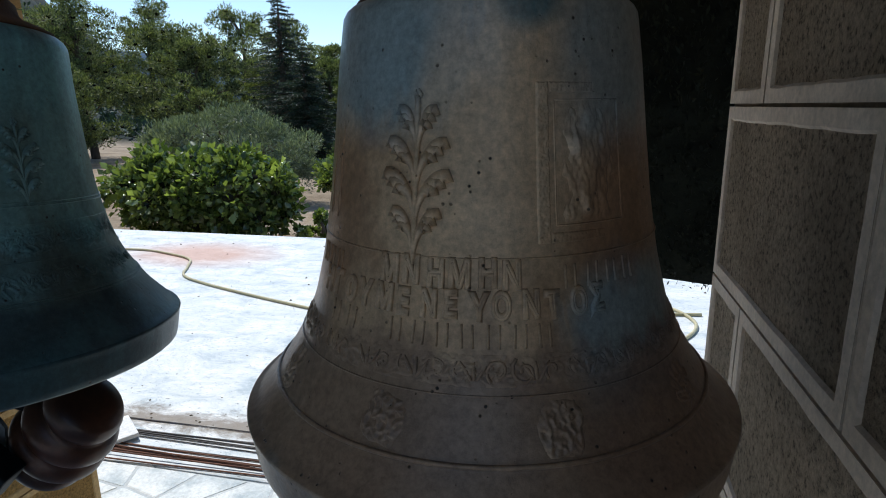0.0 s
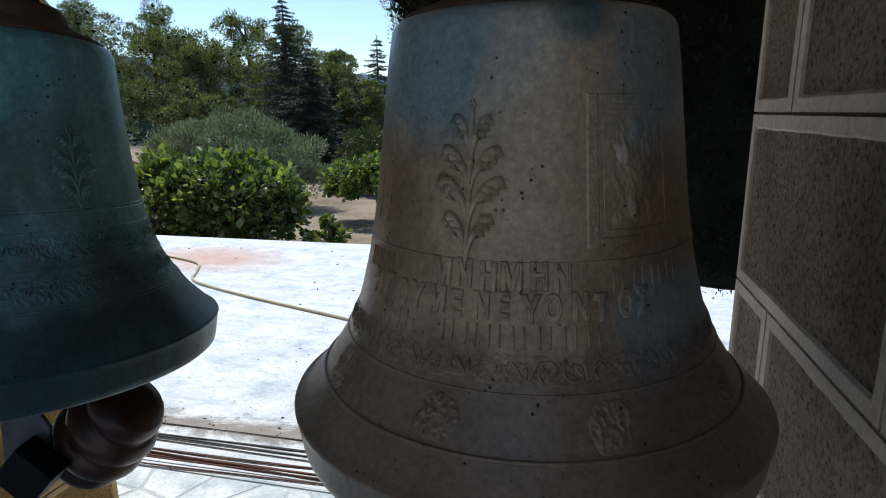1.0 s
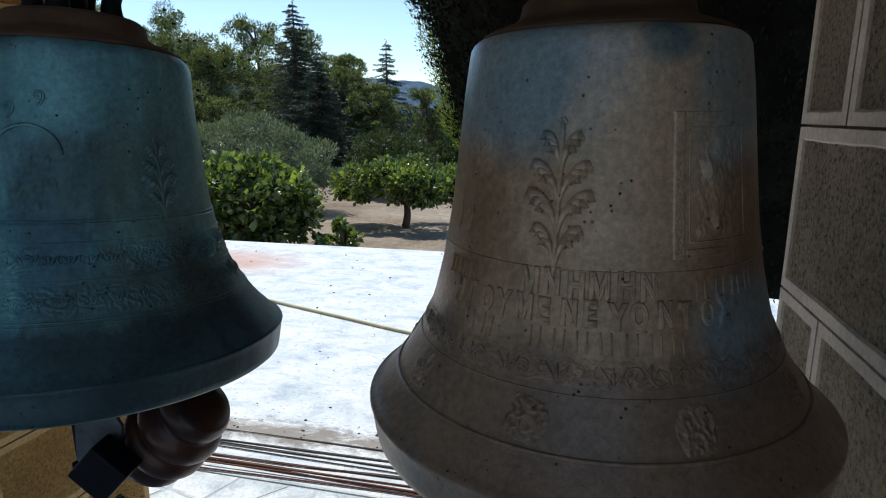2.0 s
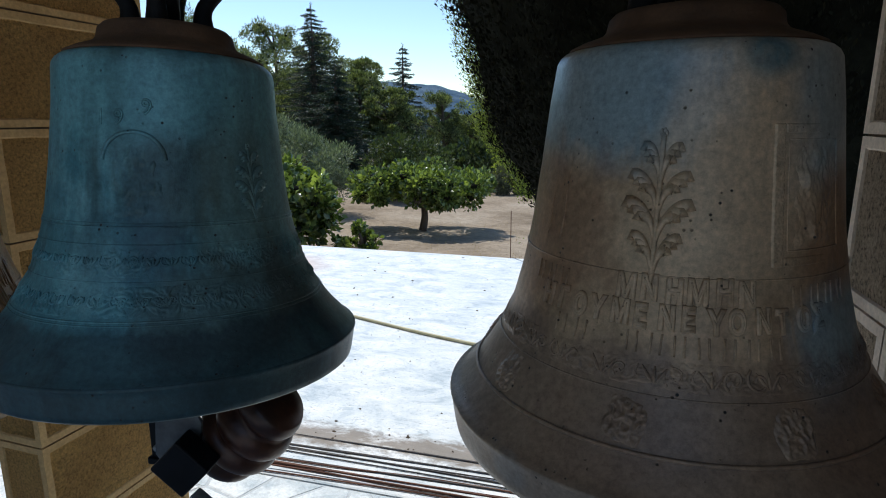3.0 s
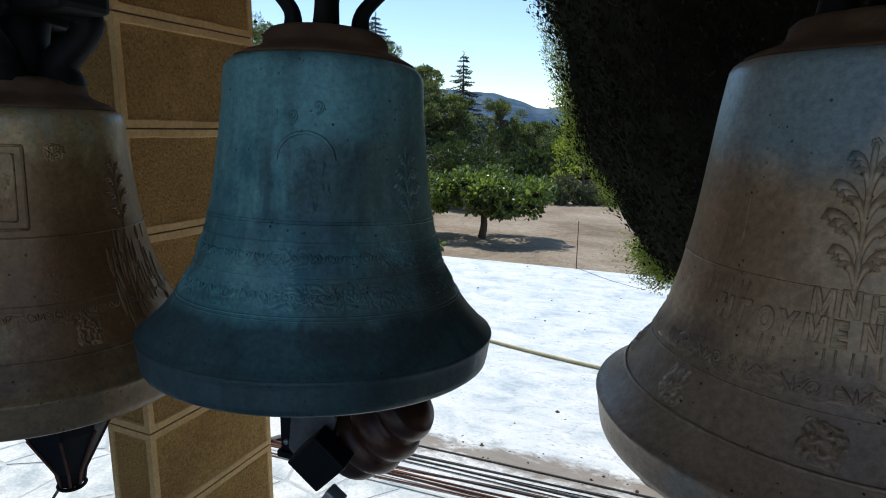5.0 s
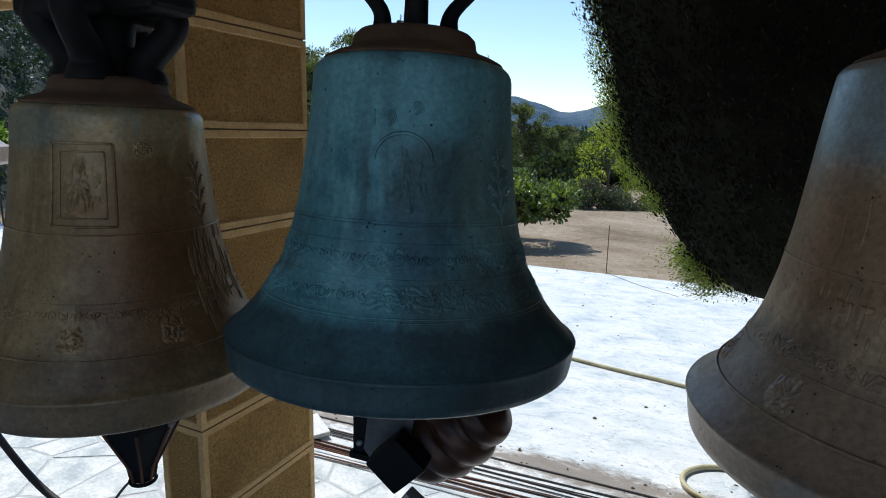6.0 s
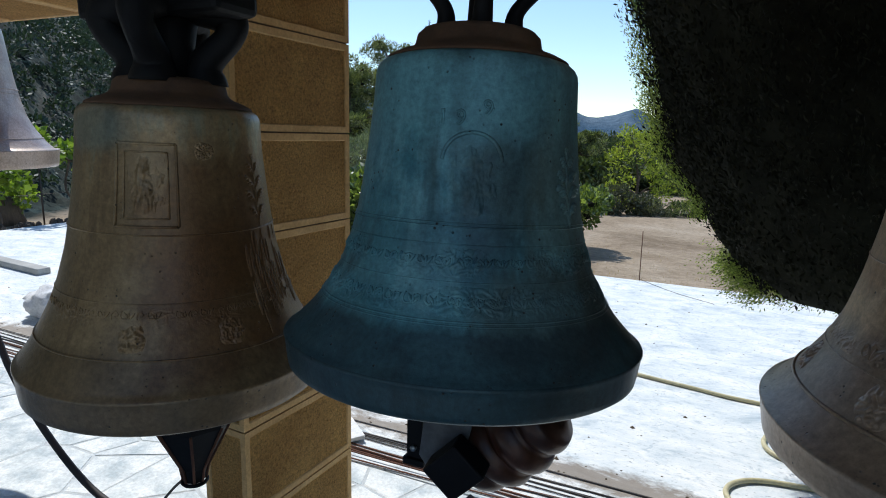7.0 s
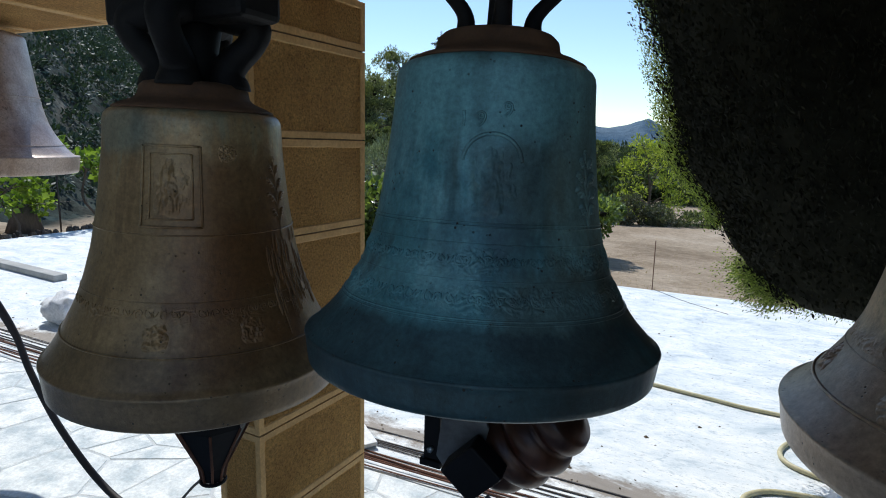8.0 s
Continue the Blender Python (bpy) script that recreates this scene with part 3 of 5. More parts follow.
def text_relief(s, words, degrees, z, size, rad=0.0011, wide=1.0):
    """Raised outline letters set round the bell with the built-in font."""
    cu = bpy.data.curves.new("letters", "FONT")
    cu.body, cu.align_x, cu.align_y, cu.size = words, "CENTER", "CENTER", 1.0
    cu.fill_mode, cu.bevel_depth, cu.bevel_resolution, cu.resolution_u = "NONE", rad / size, 1, 3
    cu.space_character = 1.12
    ob = new("letters", cu)
    bpy.context.view_layer.update()
    me = bpy.data.meshes.new_from_object(ob.evaluated_get(bpy.context.evaluated_depsgraph_get()))
    verts, faces = [], []
    r = s.radius(z)
    for v in me.vertices:
        verts.append(s.point(degrees + math.degrees(v.co.x * size * wide / r), z + v.co.y * size, v.co.z * size + 0.0003))
    faces = [tuple(p.vertices) for p in me.polygons]
    bpy.data.objects.remove(ob)
    bpy.data.curves.remove(cu)
    bpy.data.meshes.remove(me)
    return verts, faces


def scroll_row(s, z, lo, hi, step, size, seed, rad=0.0011):
    """A band of cast scrolls: pairs of curls with leaves between them."""
    rng = random.Random(seed)
    verts, faces = [], []
    a = lo
    while a < hi:
        r = s.radius(z)
        for sign in (1, -1):
            pts = []
            grow, turn = rng.uniform(0.75, 1.2), rng.uniform(4.5, 7.5)
            if rng.random() < 0.12:
                continue
            for k in range(15):
                t = k / 14
                ang, rr = sign * (2.2 + t * turn), grow * size * (0.5 - 0.4 * t)
                u = a + math.degrees((sign * size * 0.55 + rr * math.cos(ang)) / r)
                pts.append(s.point(u, z + rr * math.sin(ang) + rng.uniform(-1, 1) * size * 0.03, 0.0004))
            add_tube(verts, faces, pts, rad * rng.uniform(0.6, 1.15), 5)
        for k in range(3):
            b = a + math.degrees((size * (0.95 + 0.1 * k)) / r)
            tilt = (k - 1) * 0.5
            pts = [s.point(b + math.degrees(size * tilt * t / r), z - size * 0.35 + size * 0.7 * t, 0.0004) for t in (0, .33, .66, 1)]
            add_tube(verts, faces, pts, [rad * 0.7, rad * 1.3, rad * 1.1, rad * 0.4], 5)
        a += step * rng.uniform(0.9, 1.12)
    return verts, faces


def cast_band(s, z0, z1, lo, hi, seed, deep=0.0016):
    """A worn band of cast leafwork: crinkled low relief that fades at its upper and lower edges."""
    verts, faces = [], []
    n, m = int((hi - lo) / 0.4), max(8, int((z1 - z0) / 0.0013))
    for i in range(m + 1):
        w = i / m
        for k in range(n + 1):
            a = lo + (hi - lo) * k / n
            p = Vector((radians(a) * 9.0, w * (z1 - z0) * 55.0, seed))
            bend = noise.noise(p * 1.3 + Vector((7, 0, 0))) * 1.4
            q = Vector((p.x * 3.0 + bend, p.y * 3.0 + noise.noise(p * 1.1) * 1.4, seed))
            ridge = max(0.0, 1 - 3.4 * abs(noise.noise(q)))
            wear_ = min(1.0, max(0.0, 0.65 + 1.3 * noise.noise(p * 0.35)))
            verts.append(s.point(a, z0 + (z1 - z0) * w, -0.0004 + (deep * ridge + 0.0004) * wear_ * math.sin(math.pi * min(1, max(0, w))) ** 0.5))
    for i in range(m):
        for k in range(n):
            b = i * (n + 1) + k
            faces.append((b, b + 1, b + n + 2, b + n + 1))
    return verts, faces


def plant_relief(s, degrees, low, high, width, rad=0.0013):
    """A cast sprig: beaded stem and four pairs of curling leaves under a bud."""
    verts, faces = [], []
    r = s.radius((low + high) / 2)
    add_tube(verts, faces, [s.point(degrees, z, 0.0006) for z in np.linspace(low, high, 14)], rad * 0.8, 6)
    for z in np.linspace(low + 0.25 * (high - low), high - 0.02, 9):
        p = s.point(degrees, float(z), 0.001)
        add_tube(verts, faces, [p - Vector((0, 0, 0.0022)), p, p + Vector((0, 0, 0.0022))], [0.0004, 0.0017, 0.0004], 6)
    h = high - low
    for at, w, heavy in ((0.26, 0.78, 1.0), (0.50, 1.10, 1.5), (0.70, 1.0, 1.15), (0.90, 0.62, 0.9)):
        for sign in (-1, 1):
            for k in range(3):
                # nested ribs that leave the stem steeply, arch outwards and curl over at the tip
                reach, tip = width * w * (1.0 - 0.24 * k), low + h * (at - 0.042 * k)
                root_z = tip - h * (0.30 - 0.03 * k)
                pts = []
                for t in np.linspace(0, 1, 13):
                    q = min(t / 0.78, 1.0)
                    over = max(0.0, t - 0.78) / 0.22
                    x = reach * (0.20 * q + 0.80 * q ** 1.7) + 0.0022 * heavy * math.sin(over * 3.0)
                    z = root_z + (tip - root_z) * math.sin(q * math.pi / 2) ** 0.9 - 0.0026 * heavy * over ** 1.5
                    pts.append(s.point(degrees + sign * math.degrees(x / r), z, 0.0006))
                add_tube(verts, faces, pts, [rad * f * (0.75 + 0.25 * heavy) for f in (0.4, 0.5, 0.6, 0.7, 0.8, 0.9, 1.05, 1.25, 1.5, 1.8, 2.0, 1.9, 0.9)], 6)
    for k in range(5):
        a = k * 72
        p = s.point(degrees + math.degrees(0.003 * math.cos(radians(a)) / r), high + 0.003 * math.sin(radians(a)), 0.001)
        add_tube(verts, faces, [p - Vector((0, 0, 0.003)), p, p + Vector((0, 0, 0.003))], [0.0008, 0.0024, 0.0008], 6)
    return verts, faces


def panel_relief(s, a0, a1, z0, z1, seed, arch=False, rad=0.0018, lines=(0.0, 0.10, 0.16)):
    """A framed cast plaque with an uneven plain shape in low relief."""
    rng = random.Random(seed)
    verts, faces = [], []
    for g in lines:
        b0, b1 = a0 + (a1 - a0) * g, a1 - (a1 - a0) * g
        y0, y1 = z0 + (z1 - z0) * g * 0.7, z1 - (z1 - z0) * g * 0.7
        k = rad * (1.25 if g == 0 else 0.8)
        if arch:
            mid, half = (b0 + b1) / 2, (b1 - b0) / 2
            rise = (y1 - y0) * 0.33
            line = [(mid - half * math.cos(t), y1 - rise + rise * math.sin(t)) for t in np.linspace(0, math.pi, 18)]
            if g == 0:
                add_tube(verts, faces, [s.point(a, z, 0.0005) for a, z in line], k, 6)
            continue
        for lo, hi in (((b0, y0), (b1, y0)), ((b1, y0), (b1, y1)), ((b1, y1), (b0, y1)), ((b0, y1), (b0, y0))):
            add_tube(verts, faces, [s.point(lo[0] + (hi[0] - lo[0]) * t, lo[1] + (hi[1] - lo[1]) * t, 0.0005) for t in np.linspace(0, 1, 9)], k, 6)
    return verts, faces


def worn_relief(s, a0, a1, z0, z1, seed, deep=0.0042, cells=60):
    """Low relief worn soft: one skin of swellings and creases that dies out at its edges."""
    rng = random.Random(seed)
    bumps = [(0.45, 0.34, 0.19, 0.27, 0.9), (0.46, 0.78, 0.09, 0.08, 0.9)]
    side = [(rng.uniform(0.14, 0.86), rng.uniform(0.10, 0.75), rng.uniform(0.05, 0.10), rng.uniform(0.05, 0.12), rng.uniform(0.3, 0.7)) for k in range(10)]
    verts, faces = [], []
    for i in range(cells + 1):
        for k in range(cells + 1):
            u, w = k / cells, i / cells
            p = Vector((u * 7, w * 6, seed))
            body = math.tanh(sum(q * math.exp(-((u - bu) / su) ** 2 - ((w - bw) / sw_) ** 2) for bu, bw, su, sw_, q in bumps) * 1.6)
            near = math.tanh(sum(q * math.exp(-((u - bu) / su) ** 2 - ((w - bw) / sw_) ** 2) for bu, bw, su, sw_, q in side))
            fold = math.sin(u * 42 + 5 * noise.noise(p * 0.5)) * max(0.0, 0.8 - w)
            h = body * (0.62 + 0.07 * fold) + 0.55 * near * (1 + 0.9 * noise.noise(p * 1.6)) + 0.26 * noise.noise(p) + 0.14 * noise.noise(p * 3.0) + 0.05 * (0.5 - abs(noise.noise(p * 2.1 + Vector((3, 1, 0)))) * 2.5)
            edge = min(1.0, 8 * min(u, 1 - u, w, 1 - w))
            verts.append(s.point(a0 + (a1 - a0) * u, z0 + (z1 - z0) * w, -0.0006 + deep * max(h, -0.1) * edge))
    for i in range(cells):
        for k in range(cells):
            b = i * (cells + 1) + k
            faces.append((b, b + 1, b + cells + 2, b + cells + 1))
    return verts, faces


def grain_border(s, a0, a1, z0, z1, seed, wide=0.011, high=0.0022):
    """A flat raised border, its face covered with small grains; worn off along one side."""
    verts, faces = [], []
    r = s.radius((z0 + z1) / 2)
    da = math.degrees(wide / r)
    for b0, b1, y0, y1 in ((a0, a0 + da, z0, z1), (a0 + da, a0 + 0.62 * (a1 - a0), z0, z0 + wide * 0.8), (a0 + da, a0 + 0.55 * (a1 - a0), z1 - wide * 0.8, z1)):
        n = max(4, int((b1 - b0) / 0.32))
        m = max(4, int((y1 - y0) / 0.0011))
        base = len(verts)
        for i in range(m + 1):
            for k in range(n + 1):
                a, z = b0 + (b1 - b0) * k / n, y0 + (y1 - y0) * i / m
                rim = i in (0, m) or k in (0, n)
                worn = 1 - 0.95 * max(0.0, (a - a0 - da) / (0.62 * (a1 - a0) - da))
                lift = -0.001 if rim else high * worn + 0.0011 * noise.noise(Vector((a * 3.1, z * 520.0, seed))) + 0.0005 * noise.noise(Vector((a * 1.2, z * 200.0, seed + 9)))
                verts.append(s.point(a, z, lift))
        for i in range(m):
            for k in range(n):
                q = base + i * (n + 1) + k
                faces.append((q, q + 1, q + n + 2, q + n + 1))
    return verts, faces


def lump_relief(s, degrees, z, size, seed, cells=44):
    """A small cast boss worn to an uneven, creased lump."""
    half = math.degrees(size * 0.62 / s.radius(z))
    verts, faces = [], []
    for i in range(cells + 1):
        for k in range(cells + 1):
            u, w = 2 * k / cells - 1, 2 * i / cells - 1
            p = Vector((u * 1.7, w * 1.7, seed * 3.3))
            fall = max(0.0, 1 - (abs(u) ** 2.5 + abs(w) ** 2.5) * (1 + 0.7 * noise.noise(p * 0.8)))
            ridge = 1 - abs(noise.noise(p * 1.5 + Vector((5, 2, 0)))) * 3.2
            h = fall ** 0.5 * (0.55 + 0.55 * max(ridge, -0.6) + 0.5 * noise.noise(p * 3.6))
            verts.append(s.point(degrees + half * u, z + size * 0.58 * w, -0.0006 + 0.0048 * max(h, 0.0)))
    for i in range(cells):
        for k in range(cells):
            b = i * (cells + 1) + k
            faces.append((b, b + 1, b + cells + 2, b + cells + 1))
    return verts, faces


def stick(verts_faces, name, material, parent, label=""):
    verts, faces = verts_faces
    ob = part_mesh(name, mesh_of(name, verts, faces, material, True), parent, label)
    if name in ("scroll_relief", "drip_relief", "sprig_relief", "plaque_relief"):
        tagged(ob, kind="stuff")
    return ob


def crown(parent, top, spread_r, tall, thick, flare, label):
    """The head of a bell: a stout middle post and four curved loops round it."""
    stick(revolve([(0.001, top), (thick * 1.35, top), (thick * 1.2, top + tall * 0.45), (thick * 1.5, top + tall), (0.001, top + tall)], 20), "crown_post", M_CROWN, parent, label)
    for k in range(4):
        a = radians(k * 90 + 25)
        d = Vector((math.cos(a), math.sin(a), 0))
        pts = curve_points([d * spread_r * 0.62 + Vector((0, 0, top - 0.004)), d * spread_r * 0.66 + Vector((0, 0, top + tall * 0.25)),
                            d * spread_r * (0.82 + flare) + Vector((0, 0, top + tall * 0.58)), d * spread_r * (0.86 + flare) + Vector((0, 0, top + tall * 0.82)),
                            d * spread_r * 0.55 + Vector((0, 0, top + tall * 1.02))], 6)
        verts, faces = [], []
        add_tube(verts, faces, pts, [thick * (1.15 - 0.45 * math.sin(3.14 * i / (len(pts) - 1))) for i in range(len(pts))], 10)
        stick((verts, faces), "crown_loop", M_CROWN, parent)


def bell(name, label, x, y, z, lean_x, lean_y, shape, material, group="bells in a row"):
    h = shape.shoulder
    m = Matrix.Translation((x - lean_x * h / 2, y - lean_y * h / 2, z)) @ Matrix.Rotation(-lean_y, 4, "X") @ Matrix.Rotation(lean_x, 4, "Y")
    root = thing(name, label, "bell", m, group)
    stick(bell_body(shape), "bell_body", material, root)
    if shape.shoulder < 0.6:
        stick(bell_cap(shape), "top_plate", M_RUST, root, "dusty rust-brown top plate")
    return root


BIG_LINE = [(0.0, .309), (.050, .3156), (.069, .2945), (.087, .2769), (.111, .2609), (.142, .2414), (.183, .223), (.242, .208), (.313, .1956), (.39, .1861), (.461, .1779), (.532, .1673)]
TEAL_LINE = [(0.0, .2745), (.044, .2838), (.057, .2726), (.086, .2437), (.114, .2242), (.147, .2039), (.188, .1885), (.244, .1754), (.315, .1657), (.396, .1574), (.467, .1538), (.508, .153)]
TAN_LINE = [(0.0, .2641), (.056, .2741), (.070, .264), (.094, .2481), (.124, .2319), (.161, .2138), (.205, .1976), (.266, .1812), (.344, .168), (.433, .1571), (.511, .1522), (.555, .1512)]


def marks(s, material, parent, a0, step, count, z, tall, rad=0.0014):
    """Plain upright bars of a letter's size, for writing that stays unread."""
    for k in range(count):
        verts, faces = [], []
        for da in (-0.22, 0.20):
            a = a0 + k * step + da * step
            add_tube(verts, faces, [s.point(a + 0.3 * math.sin(k * 1.7) * t, z - tall / 2 + tall * t, 0.0004) for t in (0, .5, 1)], rad, 5)
        stick((verts, faces), "letter_mark", material, parent)


# the big brown bell
sb = Shape(BIG_LINE, 0.523, 0.052)
big = bell("church_bell", "large brown bronze bell with raised letters, sprig and plaque, blue-green stains", 1.628, -0.929, 1.166, -0.005, -0.007, sb, M_BIG)
crown(big, sb.shoulder + 0.048, 0.115, 0.15, 0.018, 0.08, "blackened crown of the bell")
stick(plant_relief(sb, -12.6, 0.272, 0.425, 0.0265, 0.0040), "sprig_relief", M_BIG, big, "raised sprig with curling leaves")
stick(panel_relief(sb, 22.6, 58.5, 0.283, 0.435, 5, rad=0.0011, lines=(0.16,)), "plaque_relief", M_BIG, big, "raised framed plaque, worn")
stick(grain_border(sb, 22.6, 58.5, 0.283, 0.435, 3.0, 0.0135, 0.0026), "plaque_border", M_BIG, big, "raised grainy border of the plaque")
stick(worn_relief(sb, 28.5, 55, 0.296, 0.424, 2.0, 0.0078, 96), "worn_relief", M_BIG, big, "worn shape in low relief")
stick(relief_ring(sb, 0.2705, 0.0010), "relief_ring", M_BIG, big)
stick(relief_ring(sb, 0.1455, 0.0009), "relief_ring", M_BIG, big)
stick(relief_ring(sb, 0.092, 0.0027), "relief_ring", M_BIG, big)
for words, a0, a1, z, size in (("ΜΝΗΜΗΝ", -19.7, 15.6, 0.2545, 0.034), ("ΗΓΟΥΜΕΝΕΥΟΝΤΟΣ", -48, 40, 0.2245, 0.0325)):
    for k, letter in enumerate(words):
        a = a0 + (a1 - a0) * k / (len(words) - 1)
        stick(text_relief(sb, letter, a + 0.5 * math.sin(k * 3.3), z + 0.0011 * math.sin(k * 2.1), size, 0.0029, 0.74), "letter", M_BIG, big)
marks(sb, M_BIG, big, 31.8, 7.0, 4, 0.2505, 0.0235)
marks(sb, M_BIG, big, -16.0, 6.6, 7, 0.1975, 0.0225)
marks(sb, M_BIG, big, -56.0, 6.6, 3, 0.2505, 0.0225)
marks(sb, M_BIG, big, -40.0, 7.5, 2, 0.1975, 0.0225)
stick(scroll_row(sb, 0.1665, -70, 72, 13.5, 0.023, 3, 0.0018), "scroll_relief", M_BIG, big, "raised band of scrolls")
for k, a in enumerate((-94, -54.2, -14.8, 24.6, 64)):
    stick(lump_relief(sb, a, 0.1185, 0.038, 20 + k), "boss_relief", M_BIG, big, "raised boss worn to a lump")
for a, tall_, q in ((-57, 0.06, 0.8), (-49, 0.10, 1.4)):
    verts, faces = [], []
    add_tube(verts, faces, [sb.point(a + 1.2 * t + 0.5 * math.sin(t * 7), 0.295 + tall_ * t, 0.0002) for t in np.linspace(0, 1, 8)], [q * w for w in (0.0004, 0.0018, 0.0014, 0.001, 0.0012, 0.0009, 0.0006, 0.0003)], 6)
    stick((verts, faces), "drip_relief", M_BIG, big)
stick(cast_band(sb, 0.152, 0.182, -95, 95, 8.0, 0.0026), "leafwork_relief", M_BIG, big, "worn band of cast leafwork")

# the blue-green bell
st = Shape(TEAL_LINE, 0.463, 0.047)
teal = bell("church_bell", "blue-green verdigris bronze bell with cast scroll bands and an arched plaque", 0.869, -1.006, 1.224, 0.002, 0.065, st, M_TEAL)
crown(teal, st.shoulder + 0.048, 0.085, 0.15, 0.015, 0.35, "blackened crown of the bell")
stick(panel_relief(st, 8.5, 36, 0.243, 0.354, 9, True, 0.0022), "plaque_relief", M_TEAL, teal, "raised arched plaque, worn")
stick(worn_relief(st, 9, 36, 0.236, 0.348, 3.0, 0.0046, 76), "worn_relief", M_TEAL, teal, "worn shape in low relief")
stick(plant_relief(st, 76, 0.236, 0.338, 0.020, 0.0026), "sprig_relief", M_TEAL, teal, "raised sprig with curling leaves")
stick(text_relief(st, "1 9", 11.5, 0.372, 0.027, 0.0014), "year_relief", M_TEAL, teal, "raised figures of a year")
stick(text_relief(st, "9", 28.5, 0.3855, 0.027, 0.0014), "year_relief", M_TEAL, teal, "raised figures of a year")
for z, r in ((0.2305, 0.0012), (0.2350, 0.0009), (0.1145, 0.0012), (0.1100, 0.0009), (0.2075, 0.0008), (0.1605, 0.0008)):
    stick(relief_ring(st, z, r), "relief_ring", M_TEAL, teal)
stick(scroll_row(st, 0.186, -75, 120, 7.4, 0.0145, 4, 0.0019), "scroll_relief", M_TEAL, teal, "raised band of scrolls")
stick(scroll_row(st, 0.137, -75, 120, 7.9, 0.0150, 6, 0.0019), "scroll_relief", M_TEAL, teal, "raised band of scrolls")
stick(cast_band(st, 0.166, 0.204, -85, 125, 4.0, 0.0032), "leafwork_relief", M_TEAL, teal, "worn band of cast leafwork")
stick(cast_band(st, 0.118, 0.156, -85, 125, 6.0, 0.0032), "leafwork_relief", M_TEAL, teal, "worn band of cast leafwork")

# the tan bell
sw = Shape(TAN_LINE, 0.509, 0.059)
tan = bell("church_bell", "tan brown bronze bell with a raised square plaque and worn flank", 0.3035, -1.0845, 1.109, 0.024, 0.004, sw, M_BROWN)
crown(tan, sw.shoulder + 0.048, 0.100, 0.135, 0.036, 0.25, "blackened crown of the bell")
stick(panel_relief(sw, 17.5, 50.3, 0.318, 0.450, 14, False, 0.0020, (0.0, 0.14)), "plaque_relief", M_BROWN, tan, "raised square plaque, worn")
stick(worn_relief(sw, 22, 46, 0.332, 0.438, 4.0, 0.0074, 76), "worn_relief", M_BROWN, tan, "worn shape in low relief")
stick(plant_relief(sw, 102, 0.31, 0.43, 0.022, 0.0014), "sprig_relief", M_BROWN, tan, "raised sprig with curling leaves")
for z, r in ((0.3045, 0.0014), (0.115, 0.0018), (0.197, 0.0008)):
    stick(relief_ring(sw, z, r), "relief_ring", M_BROWN, tan)
stick(lump_relief(sw, 30.0, 0.145, 0.036, 31), "boss_relief", M_BROWN, tan, "raised boss worn to a lump")
stick(lump_relief(sw, 70, 0.145, 0.036, 32), "boss_relief", M_BROWN, tan, "raised boss worn to a lump")
stick(lump_relief(sw, 66, 0.44, 0.026, 33), "boss_relief", M_BROWN, tan, "raised boss worn to a lump")
stick(scroll_row(sw, 0.180, -30, 130, 11, 0.014, 8, 0.0013), "scroll_relief", M_BROWN, tan, "raised band of scrolls")
stick(cast_band(sw, 0.157, 0.193, -60, 130, 9.0, 0.0018), "leafwork_relief", M_BROWN, tan, "worn band of cast leafwork")
drips = [[], []]
rng = random.Random(12)
for k in range(64):
    a = rng.uniform(86, 124)
    z0 = 0.31 - rng.uniform(0, 0.13)
    l = rng.uniform(0.02, 0.06)
    q = rng.uniform(0.0010, 0.0026)
    add_tube(drips[0], drips[1], [sw.point(a + rng.uniform(-.4, .4) * t, z0 - l * t, 0.0004) for t in np.linspace(0, 1, 5)], [q * .3, q, q, q * 1.2, q * .3], 5)
stick(drips, "drip_relief", M_BROWN, tan, "ragged casting drips down the flank")

# the pale bell beyond the lintel
sf = Shape(BIG_LINE, 0.645, 0.08, 1.30, 1.33)
pale = bell("church_bell", "pale large bronze bell hanging under the lintel", -2.03, -0.30, 1.38, 0, 0, sf, M_FAR, "")
stick(revolve([(0.001, 0.64), (0.06, 0.64), (0.05, 0.688), (0.001, 0.688)], 20), "crown_post", M_CROWN, pale)
for z, r in ((0.36, 0.003), (0.34, 0.002), (0.135, 0.003)):
    stick(relief_ring(sf, z, r), "relief_ring", M_FAR, pale)
stick(scroll_row(sf, 0.30, -60, 90, 7, 0.022, 9, 0.0018), "scroll_relief", M_FAR, pale, "raised band of scrolls")

